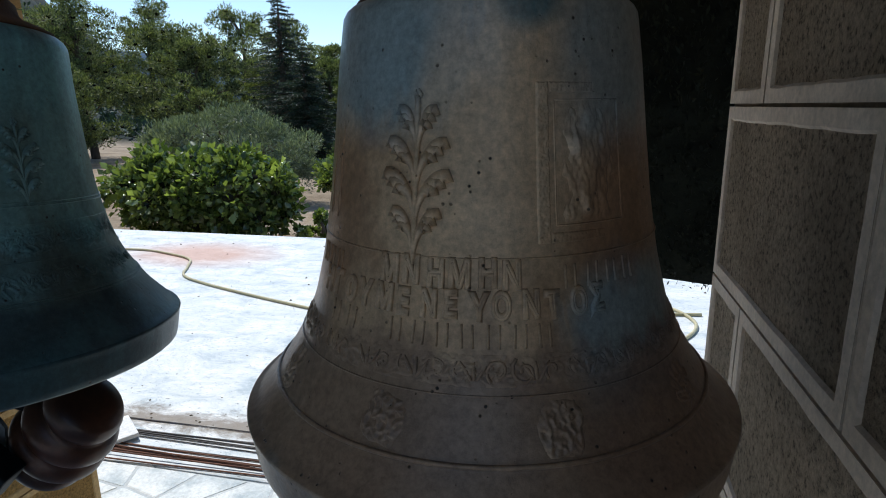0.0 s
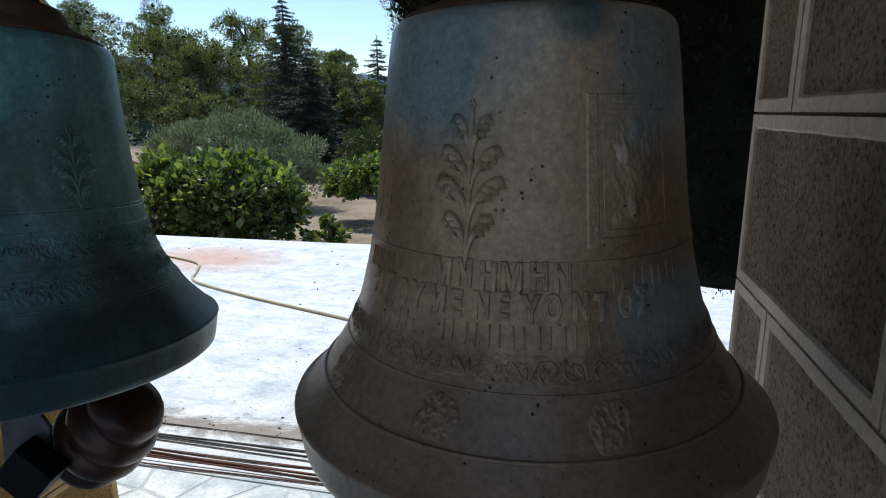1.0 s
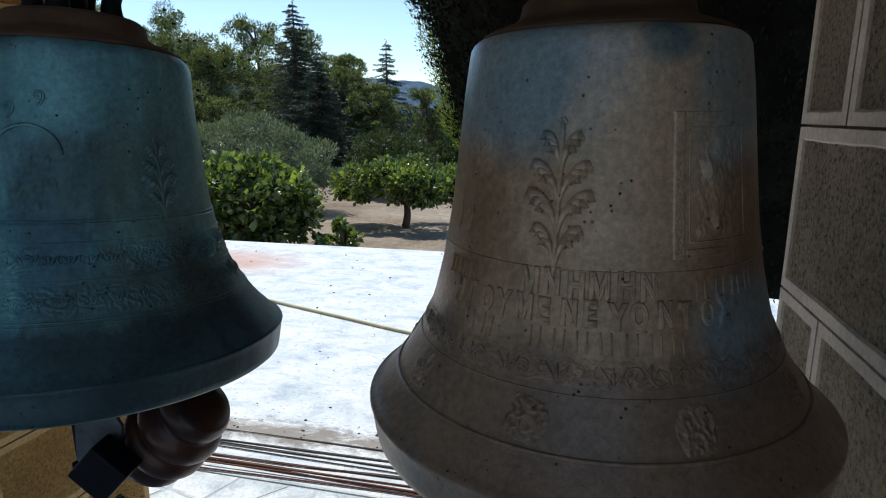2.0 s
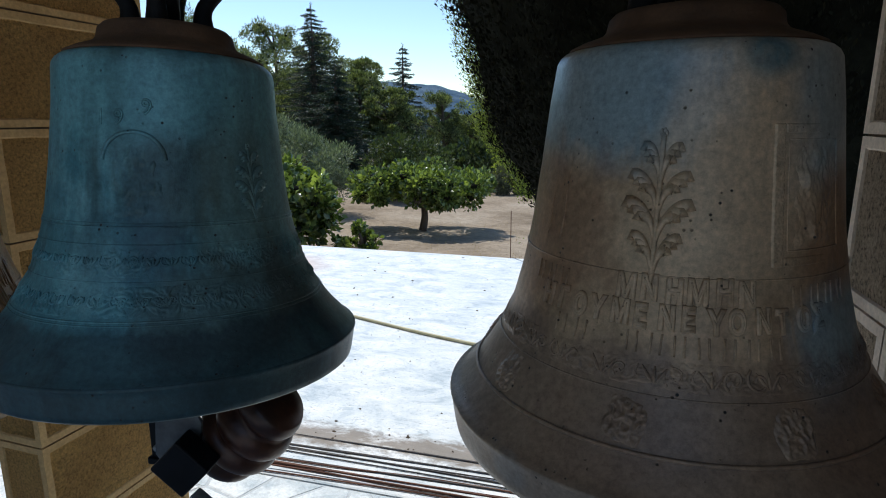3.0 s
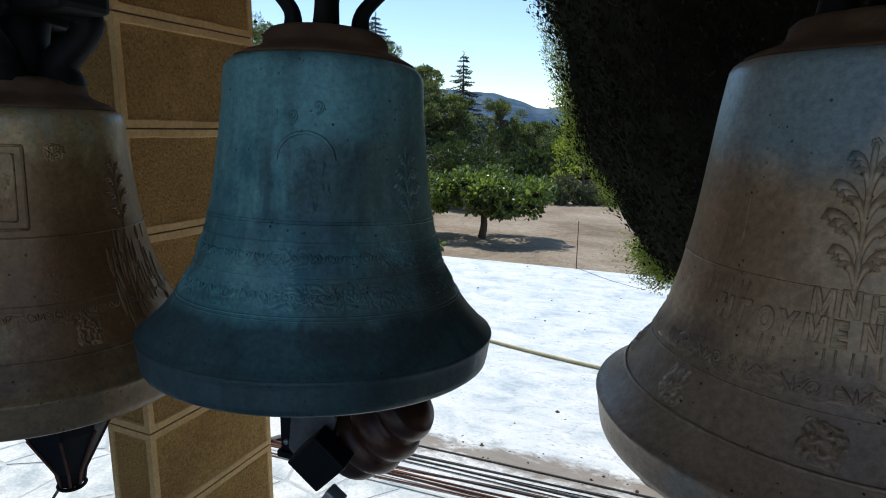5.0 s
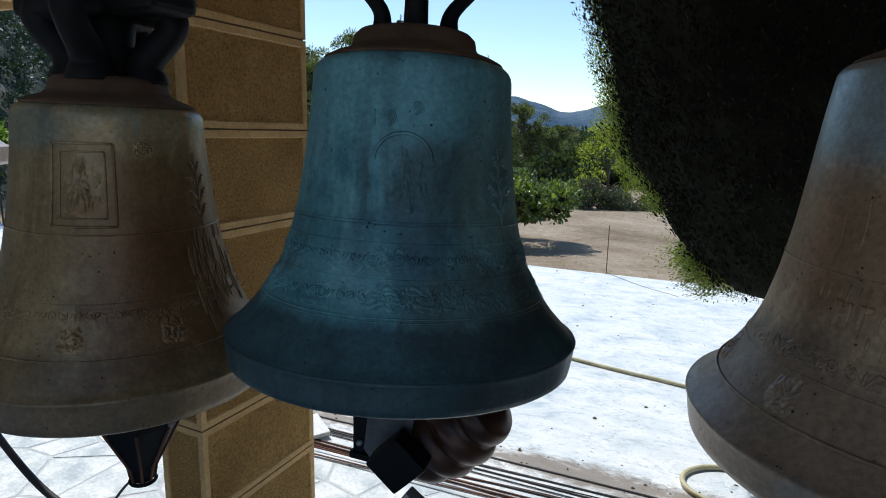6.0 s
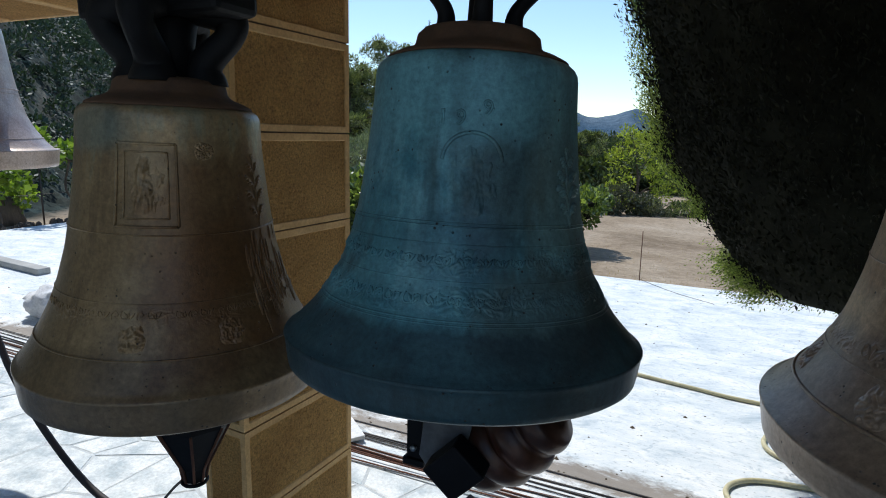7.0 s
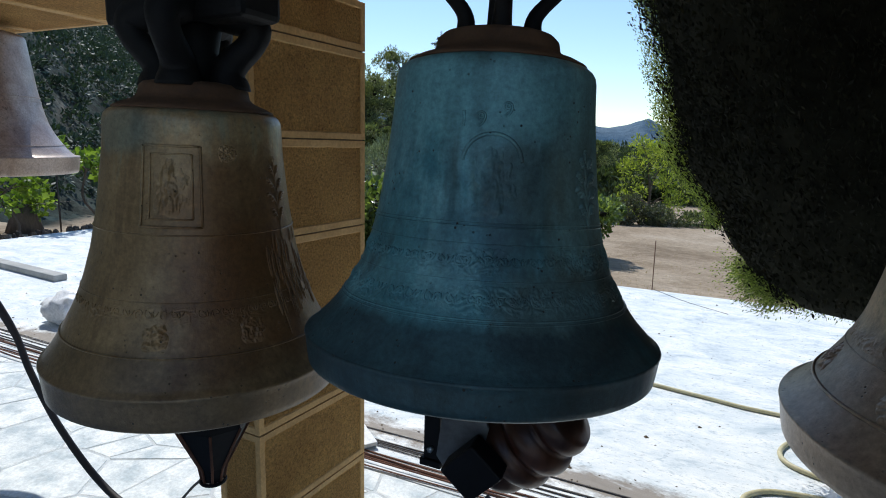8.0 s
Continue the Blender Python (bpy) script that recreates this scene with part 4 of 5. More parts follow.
# clapper of the tan bell: a dark fluted cone with pale ribs and a ring
def clapper(parent, x, y, top, low, wide, narrow):
    n = 8
    verts, faces = [], []
    for z, r in ((top + 0.16, wide * 0.5), (top + 0.05, wide), (top, wide * 0.98), (low + 0.03, narrow * 1.25), (low, narrow)):
        for k in range(n):
            a = 2 * math.pi * k / n
            verts.append((r * math.cos(a), r * math.sin(a), z))
    for i in range(4):
        for k in range(n):
            q = (k + 1) % n
            faces.append((i * n + k, i * n + q, (i + 1) * n + q, (i + 1) * n + k))
    faces += [tuple(range(n)), tuple(reversed(range(4 * n, 5 * n)))]
    root = part_mesh("clapper", mesh_of("clapper", verts, [f[::-1] for f in faces], M_BOX), parent, "dark fluted clapper end")
    root.location = (x, y, 0)
    for k in range(n):
        a = 2 * math.pi * k / n
        d = Vector((math.cos(a), math.sin(a), 0))
        v, f = [], []
        add_tube(v, f, [d * wide + Vector((0, 0, top)), d * narrow * 1.3 + Vector((0, 0, low + 0.03)), d * narrow * 1.05 + Vector((0, 0, low))], 0.0028, 6)
        stick((v, f), "rib", M_ROD, root)
    v, f = [], []
    add_tube(v, f, [Vector((narrow * 1.15 * math.cos(a), narrow * 1.15 * math.sin(a), low - 0.002)) for a in np.linspace(0, 2 * math.pi, 24)[:-1]], 0.004, 6, True)
    stick((v, f), "ring", M_BOX, root, "black end ring")
    return root


clapper(tan, 0.022, 0.0, -0.10, -0.232, 0.078, 0.021)

# electric hammer under the blue-green bell: hanging bar, grey plate, black box, lobed brown housing
hammer = thing("bell_hammer", "electric bell hammer with lobed glossy brown housing and black box", "hammer", pose(0.920, -0.985, 1.083))
verts, faces = [], []
for k in range(41):        # a stout casting of four swollen lobes, deeply waisted between them
    t = k / 40
    lobe = abs(math.sin(math.pi * (0.12 + 3.7 * t)))
    r = (0.0336 + 0.0336 * math.sin(math.pi * min(1.0, 0.18 + 0.72 * t))) * (0.76 + 0.28 * lobe ** 0.55)
    if k in (0, 40):
        r *= 0.55
    for a in range(36):
        b = 2 * math.pi * a / 36
        verts.append((r * 1.12 * math.cos(b), r * math.sin(b), -0.108 + 0.21 * t))
for k in range(40):
    for a in range(36):
        q = (a + 1) % 36
        faces.append((k * 36 + a, k * 36 + q, k * 36 + 36 + q, k * 36 + 36 + a))
faces += [tuple(reversed(range(36))), tuple(range(40 * 36, 41 * 36))]
housing = stick((verts, faces), "housing", M_HAMMER, hammer, "lobed glossy brown housing")
housing.matrix_local = pose(0.026, 0.02, -0.012, 8, 47, 0)
bm = bmesh.new()
add_box(bm, (-0.036, -0.022, -0.040), (0.036, 0.022, 0.040), 0.004)
bmesh.ops.transform(bm, matrix=pose(-0.038, -0.070, -0.040, 6, 44, 10), verts=bm.verts)
part("terminal_box", bm, M_BOX, hammer, "black sheet-metal terminal box")
bm = bmesh.new()
outline = ((-0.060, 0.070), (-0.010, 0.082), (0.022, 0.030), (0.010, -0.060), (-0.028, -0.092), (-0.064, -0.048))
low = [bm.verts.new((x, -0.003, z)) for x, z in outline]
top = [bm.verts.new((x, 0.003, z)) for x, z in outline]
bm.faces.new(low)
bm.faces.new(list(reversed(top)))
for k in range(6):
    bm.faces.new((low[k], top[k], top[(k + 1) % 6], low[(k + 1) % 6]))
bmesh.ops.recalc_face_normals(bm, faces=bm.faces)
bmesh.ops.transform(bm, matrix=pose(-0.052, -0.036, -0.010, 4, 6, 8), verts=bm.verts)
part("mounting_plate", bm, M_PLATE, hammer, "grey metal mounting plate with cut corners")
bm = bmesh.new()
add_box(bm, (-0.016, -0.006, -0.090), (0.016, 0.006, 0.24), 0.002, pose(-0.150, 0.0, 0.0))
add_box(bm, (-0.022, -0.012, -0.100), (0.022, 0.012, -0.086), 0.003, pose(-0.150, 0.0, 0.0))
part("bracket", bm, M_BOX, hammer, "flat black hanging bar with a foot")
bm = bmesh.new()
add_box(bm, (-0.10, -0.006, -0.012), (0.06, 0.006, 0.012), 0.002, pose(-0.06, 0.0, 0.045, 0, 6, 0))
part("cross_bar", bm, M_BOX, hammer)
for x, z in ((-0.150, -0.065), (-0.150, 0.02)):
    v, f = [], []
    add_tube(v, f, [(x, -0.013, z), (x, -0.005, z)], 0.006, 6)
    stick((v, f), "bolt", M_ZINC, hammer, "small bolt head")
bm = bmesh.new()
add_box(bm, (-0.016, -0.012, -0.018), (0.016, 0.012, 0.016), 0.003, pose(-0.006, -0.085, -0.098, 10, 35, 0))
part("clip", bm, M_ZINC, hammer, "small zinc cable clip")
v, f = [], []
add_tube(v, f, curve_points([(-0.008, -0.085, -0.100), (-0.004, -0.085, -0.17), (0.004, -0.08, -0.27), (0.014, -0.05, -0.43)], 6), 0.004, 6)
stick((v, f), "lead_cable", M_ZINC, hammer, "thin pale cable")

# iron beam and yokes that carry the bells
bm = bmesh.new()
add_box(bm, (-0.6, -1.10, 2.10), (2.19, -0.94, 2.12), 0.003)
add_box(bm, (-0.6, -1.03, 2.12), (2.19, -1.01, 2.28))
add_box(bm, (-0.6, -1.10, 2.28), (2.19, -0.94, 2.30), 0.003)
beam = thing("iron_beam", "black iron beam under the roof that carries the bells", "beam")
part("girder", bm, M_CROWN, beam)
for x, y, z in ((1.628, -0.93, 1.86), (0.865, -0.975, 1.84), (0.31, -1.085, 1.77)):
    bm = bmesh.new()
    add_box(bm, (x - 0.17, y - 0.05, z), (x + 0.17, y + 0.05, z + 0.12), 0.012)
    add_box(bm, (x - 0.15, y - 0.03, z + 0.12), (x - 0.12, y + 0.03, 2.12))
    add_box(bm, (x + 0.12, y - 0.03, z + 0.12), (x + 0.15, y + 0.03, 2.12))
    part("yoke", bm, M_CROWN, beam, "blackened bell yoke with straps")


# ---- hose, cables and clutter on the terrace ----
def laid(name, pts, rad, material, label, category, group="", steps=10, sides=8):
    v, f = [], []
    add_tube(v, f, curve_points(pts, steps), rad, sides)
    return tagged(new(name, mesh_of(name, v, f, material, True)), label, category, group)


HOSE_R = 0.013
laid("garden_hose", [(x, y, HOSE_R) for x, y in ((-3.6, 3.95), (-3.1, 4.0), (-2.7, 3.9), (-2.3, 3.72), (-2.12, 3.45), (-1.95, 3.15), (-1.62, 2.96), (-1.0, 2.72), (-0.35, 2.5), (0.3, 2.28),
      (0.83, 2.14), (1.2, 2.07), (1.5, 2.02), (1.95, 2.05), (2.4, 2.3), (2.62, 2.7), (2.5, 3.05), (2.28, 3.1), (2.2, 2.98), (2.32, 2.9), (2.7, 2.95))],
     HOSE_R, M_HOSE, "yellowed garden hose lying in bends on the terrace", "hose")
laid("garden_hose", [(x, y, HOSE_R) for x, y in ((2.6, 1.9), (2.2, 1.85), (1.92, 1.78), (1.67, 1.68), (1.58, 1.5), (1.64, 1.36), (1.87, 1.28), (2.1, 1.3), (2.5, 1.4))],
     HOSE_R, M_HOSE, "loop of yellowed garden hose near the cypress", "hose")
laid("garden_hose", [(x, y, HOSE_R) for x, y in ((2.6, 1.15), (2.2, 1.14), (1.97, 1.11), (1.70, 1.1), (1.50, 1.05), (1.40, 0.93), (1.44, 0.8), (1.65, 0.72), (1.95, 0.75), (2.4, 0.8))],
     HOSE_R, M_HOSE, "end loop of yellowed garden hose by the cables", "hose")

rng = random.Random(7)
for k in range(7):     # rusty rods in a loose bundle
    y0 = 0.380 + 0.019 * k + rng.uniform(-0.006, 0.006)
    z = 0.006 + (0.010 if k % 3 == 1 else 0.0)
    pts = [(x, y0 + 0.018 * math.sin(x * 0.9 + k) + 0.035 * (x / 4.0) ** 2 + rng.uniform(-.010, .010), z) for x in np.arange(-6.0 + rng.uniform(0, .5), 3.4, 0.45)]
    laid("rusty_rod", pts, 0.0039, M_ROD, "long thin rusty rod in a bundle along the terrace", "rod", "rods in a bundle", 4, 6)
for k in range(8):     # loose black cables
    y0 = 0.50 + 0.027 * k + rng.uniform(-0.015, 0.015)
    ph, amp = rng.uniform(0, 6), rng.uniform(0.01, 0.035)
    pts = [(x, y0 + amp * math.sin(x * rng.uniform(.8, 1.0) + ph) + 0.035 * (x / 4.0) ** 2, 0.005) for x in np.arange(-6.3 + rng.uniform(0, 1), 3.0 + rng.uniform(0, .6), 0.5)]
    laid("cable", pts, rng.choice((0.0025, 0.0032, 0.004)), M_CABLE, "thin dark cable lying along the terrace", "cable", "cables on the terrace", 4, 6)

bm = bmesh.new()
add_box(bm, (-0.11, -0.06, 0.0), (0.11, 0.06, 0.022), 0.004)
board = new("board", bpy.data.meshes.new("board"))
bm.to_mesh(board.data)
bm.free()
board.data.materials.append(M_BOARD)
board.matrix_world = pose(-0.43, 0.56, 0.016, 2, 1, -38)
tagged(board, "short white board lying on the cables", "board")

bm = bmesh.new()
add_box(bm, (-0.85, -0.07, 0.0), (0.62, 0.07, 0.07), 0.012)
kerb = new("kerbstone", bpy.data.meshes.new("kerbstone"))
bm.to_mesh(kerb.data)
bm.free()
kerb.data.materials.append(M_KERB)
kerb.matrix_world = pose(-5.85, 1.98, 0.0, 0, 0, -4)
tagged(kerb, "long pale stone slab lying on the terrace", "stone")

bm = bmesh.new()
bmesh.ops.create_icosphere(bm, subdivisions=4, radius=1.0)
for v in bm.verts:
    n = noise.noise(v.co * 2.2) * 0.25 + noise.noise(v.co * 5.0) * 0.14
    v.co = Vector((v.co.x * (0.25 + 0.25 * n), v.co.y * (0.2 + 0.2 * n), max(v.co.z, -0.7) * (0.15 + 0.12 * n)))
low = min(v.co.z for v in bm.verts)
for v in bm.verts:
    v.co.z -= low
bag = new("plastic_bag", bpy.data.meshes.new("plastic_bag"))
bm.to_mesh(bag.data)
bm.free()
bag.data.materials.append(M_BAG)
bag.location = (-3.72, 1.12, 0.0)
bag.data.polygons.foreach_set("use_smooth", [True] * len(bag.data.polygons))
tagged(bag, "crumpled white plastic bag on the terrace", "bag")

# the heavy cable that hangs in the side opening and the wire from the clapper
v, f = [], []
line = curve_points([(-1.35, -0.80, 1.30), (-1.05, -0.75, 0.93), (-0.93, -0.75, 0.74), (-0.78, -0.75, 0.56), (-0.55, -0.75, 0.40), (-0.30, -0.72, 0.30), (-0.1, -0.66, 0.14), (0.05, -0.62, 0.02)], 8)
hang = thing("hanging_cable", "dark taped cable hanging from above down to the paving", "cable")
add_tube(v, f, line, 0.0115, 8)
stick((v, f), "cable_sheath", M_CABLE, hang)
for off in ((-0.03, 0.02), (-0.055, -0.03)):
    v, f = [], []
    add_tube(v, f, curve_points([(-1.00, -0.75, 0.85), (-1.05 + off[0] * .3, -0.76, 0.94), (-1.12 + off[0], -0.79, 1.08), (-1.38 + off[0] * 2, -0.80 + off[1], 1.5), (-1.6 + off[0] * 2, -0.7, 2.05)], 8), 0.006, 6)
    stick((v, f), "wire", M_CABLE, hang)
laid("bell_wire", [(0.334, -1.078, 0.888), (0.28, -1.07, 0.862), (0.20, -1.04, 0.80), (0.05, -0.98, 0.66), (-0.15, -0.88, 0.50), (-0.35, -0.78, 0.36), (-0.42, -0.74, 0.345)], 0.0032, M_CABLE,
     "thin black wire from a clapper to the hanging cable", "wire")

# rod with a string at the terrace edge
rod = thing("marker_rod", "thin rusty rod standing at the terrace edge with a string", "rod")
v, f = [], []
add_tube(v, f, [(0.505, 5.06, -0.62), (0.505, 5.06, 0.0), (0.500, 5.06, 0.56)], 0.0055, 6)
stick((v, f), "stake", M_ROD, rod)
v, f = [], []
add_tube(v, f, curve_points([(0.505, 5.05, 0.012), (0.7, 4.85, 0.004), (0.95, 4.6, 0.004), (1.3, 4.35, 0.004)], 5), 0.002, 5)
stick((v, f), "string", M_CABLE, rod)


def scatter_debris(n, seed):
    """Pebbles, dry leaves and crumbs of mortar on the terrace."""
    rng = random.Random(seed)
    verts, faces = [], []
    for k in range(n):
        if k % 3 == 0:
            x, y = rng.uniform(-6, 3), 0.72 + abs(rng.gauss(0, 0.14))
        else:
            x, y = rng.uniform(-6, 3), rng.uniform(0.5, 4.95)
        r = rng.choice((0.004, 0.005, 0.006, 0.008, 0.012)) * rng.uniform(0.7, 1.2)
        s = len(verts)
        a0 = rng.uniform(0, 6)
        for i in range(5):
            a = a0 + i * 1.2566
            verts.append((x + r * math.cos(a) * rng.uniform(.6, 1.3), y + r * math.sin(a) * rng.uniform(.6, 1.3), 0.0005))
        verts.append((x, y, r * rng.uniform(0.5, 1.0)))
        for i in range(5):
            faces.append((s + i, s + (i + 1) % 5, s + 5))
    return verts, faces


tagged(new("debris", mesh_of("debris", *scatter_debris(520, 5), M_DEBRIS)), "scattered dry leaves and grit on the terrace", "debris", kind="stuff")


# ---- plants ----
def raw_mesh(name, v, tri, material):
    me = bpy.data.meshes.new(name)
    me.vertices.add(len(v))
    me.vertices.foreach_set("co", v.astype(np.float32).ravel())
    me.loops.add(tri.size)
    me.loops.foreach_set("vertex_index", tri.astype(np.int32).ravel())
    me.polygons.add(len(tri))
    me.polygons.foreach_set("loop_start", np.arange(0, tri.size, 3, dtype=np.int32))
    me.polygons.foreach_set("loop_total", np.full(len(tri), 3, np.int32))
    me.materials.append(material)
    me.update(calc_edges=True)
    me.validate()
    return me


def leaf_mesh(name, centres, dirs, size, material, wide=0.45, bend=0.25, seed=0, simple=False):
    """One mesh of many leaves; each is two bent quads of its own size and turn."""
    rng = np.random.RandomState(seed)
    c = np.asarray(centres, float)
    n = len(c)
    d = np.asarray(dirs, float) + rng.normal(0, 0.28, (n, 3))
    d /= np.linalg.norm(d, axis=1, keepdims=True) + 1e-9
    r = rng.normal(0, 1, (n, 3))
    w = np.cross(d, r)
    w /= np.linalg.norm(w, axis=1, keepdims=True) + 1e-9
    up = np.cross(w, d)
    L = (size * rng.uniform(0.6, 1.25, n))[:, None]
    W = L * wide
    if simple:
        v = np.stack([c, c + d * L * 0.55 + w * W * 0.5, c + d * L, c + d * L * 0.55 - w * W * 0.5], 1)
        base = (np.arange(n) * 4)[:, None]
        return raw_mesh(name, v.reshape(-1, 3), np.concatenate([base + np.array([[0, 1, 2]]), base + np.array([[0, 2, 3]])], 0), material)
    v = np.empty((n, 6, 3))
    v[:, 0] = c
    v[:, 1] = c + d * L * 0.5 + w * W * 0.5 + up * L * bend * 0.25
    v[:, 2] = c + d * L * 0.5 - up * L * bend * 0.12
    v[:, 3] = c + d * L * 0.5 - w * W * 0.5 + up * L * bend * 0.25
    v[:, 4] = c + d * L - up * L * bend * 0.3
    v[:, 5] = c + d * L * 0.82 - up * L * bend * 0.2
    base = (np.arange(n) * 6)[:, None]
    tri = np.concatenate([base + np.array([[0, 2, 1]]), base + np.array([[0, 3, 2]]), base + np.array([[1, 2, 4]]), base + np.array([[2, 3, 4]])], 0)
    return raw_mesh(name, v.reshape(-1, 3), tri, material)


def lobes(rng, n, rx, ry, rz, r_lo, r_hi, bottom=-0.6):
    """Clumps that make up an uneven crown: centre and radius of each."""
    out = []
    for k in range(n):
        while True:
            p = rng.uniform(-1, 1, 3)
            if p @ p < 1 and p[2] > bottom:
                break
        p = p / max(np.linalg.norm(p), 1e-6) * np.linalg.norm(p) ** 0.5
        out.append((p * [rx, ry, rz], rng.uniform(r_lo, r_hi)))
    return out


def crown_leaves(rng, clumps, per, shell=0.75, lift=0.3):
    pts, dirs = [], []
    for c, r in clumps:
        q = rng.normal(0, 1, (per, 3))
        q /= np.linalg.norm(q, axis=1, keepdims=True)
        rad = r * (shell + (1 - shell) * rng.uniform(0, 1, (per, 1)))
        rad *= rng.uniform(0.75, 1.12, (per, 1))
        pts.append(c + q * rad * [1, 1, 0.8])
        dirs.append(q + [0, 0, lift])
    return np.concatenate(pts), np.concatenate(dirs)


def limbs(trunk_pts, r0, r1, branches, seed):
    v, f = [], []
    line = curve_points(trunk_pts, 6)
    n = len(line)
    add_tube(v, f, line, [r0 + (r1 - r0) * i / (n - 1) for i in range(n)], 10)
    rng = random.Random(seed)
    for t, tip, thick in branches:
        a = line[min(int(t * n), n - 1)]
        tip = Vector(tip)
        mid = (a + tip) / 2 + Vector((rng.uniform(-.1, .1), rng.uniform(-.1, .1), 0.12 * (tip - a).length))
        add_tube(v, f, curve_points([a, mid, tip], 5), thick, 6, taper=0.35)
    return v, f


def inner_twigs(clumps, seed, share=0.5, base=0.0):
    """Dark lumps in the heart of each clump that paint the shade between leaves, one uneven mesh."""
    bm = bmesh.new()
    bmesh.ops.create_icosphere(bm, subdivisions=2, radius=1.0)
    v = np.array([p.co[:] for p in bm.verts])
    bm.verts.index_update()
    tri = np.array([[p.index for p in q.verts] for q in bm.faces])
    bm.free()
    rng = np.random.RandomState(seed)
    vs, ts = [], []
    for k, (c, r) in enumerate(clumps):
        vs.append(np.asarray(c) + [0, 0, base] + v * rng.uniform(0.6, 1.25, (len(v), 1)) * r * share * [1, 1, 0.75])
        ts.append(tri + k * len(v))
    return raw_mesh("inner_shade", np.concatenate(vs), np.concatenate(ts), M_LEAF_SHADE)


def tree(name, label, category, at, trunk, crown_me, group=""):
    root = thing(name, label, category, pose(*at), group)
    if trunk:
        part_mesh("trunk", mesh_of("trunk", *trunk, M_BARK, True), root)
    part_mesh("crown", crown_me, root)
    return root


def fig(at, rx, ry, rz, base, n_clumps, per, seed, label, size=0.15, trunk_h=0.5, bottom=-0.6):
    rng = np.random.RandomState(seed)
    clumps = lobes(rng, n_clumps, rx, ry, rz, 0.10 * max(rx, rz), 0.21 * max(rx, rz), bottom)
    pts, dirs = crown_leaves(rng, clumps, per, 0.6, 0.1)
    pts[:, 2] += base
    tips = [(c[0], c[1], c[2] + base) for c, r in clumps[::2]]
    tr = limbs([(0, 0, -0.05), (0.05, 0, trunk_h * 0.5), (0.02, 0.03, trunk_h)], 0.10, 0.07, [(0.85, t, 0.045) for t in tips[:16]], seed)
    root = tree("fig_tree", label, "tree", at, tr, leaf_mesh("crown", pts, dirs, size, M_FIG, 0.75, 0.35, seed))
    tagged(part_mesh("inner_shade", inner_twigs(clumps, seed, 0.26, base), root), "dark lumps that paint shade inside the crown", kind="stuff")
    return root


fig((-4.62, 7.4, -0.78), 1.70, 1.0, 0.72, 0.92, 150, 88, 3, "dense large-leaved fig bush just below the terrace edge", 0.14, 0.4, -0.9)
fig((-2.72, 12.0, -1.02), 1.72, 1.5, 0.46, 1.02, 96, 120, 4, "spreading low fig tree with a short bare trunk", 0.115, 0.55, -0.35)
fig((-2.42, 7.3, -0.76), 0.36, 0.35, 0.28, 0.34, 14, 45, 5, "small fig shoots at the terrace edge", 0.10, 0.15)


def olive(at, rx, ry, rz, seed, label, n=190, per=300):
    rng = np.random.RandomState(seed)
    clumps = lobes(rng, n, rx, ry, rz, 0.22, 0.5, -0.75)
    pts, dirs = crown_leaves(rng, clumps, per, 0.7, 0.9)
    pts[:, 2] += rz
    tr = limbs([(0, 0, -0.1), (0.1, 0, rz * 0.4), (0, 0.1, rz * 0.8)], 0.16, 0.08, [(0.6, (c[0], c[1], c[2] + rz), 0.05) for c, r in clumps[:14]], seed)
    return tree("olive_tree", label, "tree", at, tr, leaf_mesh("crown", pts, dirs, 0.105, M_OLIVE, 0.26, 0.1, seed, True))


olive((-8.4, 14.2, -1.3), 2.65, 1.7, 1.40, 11, "grey-green olive tree pruned to a rounded bush")


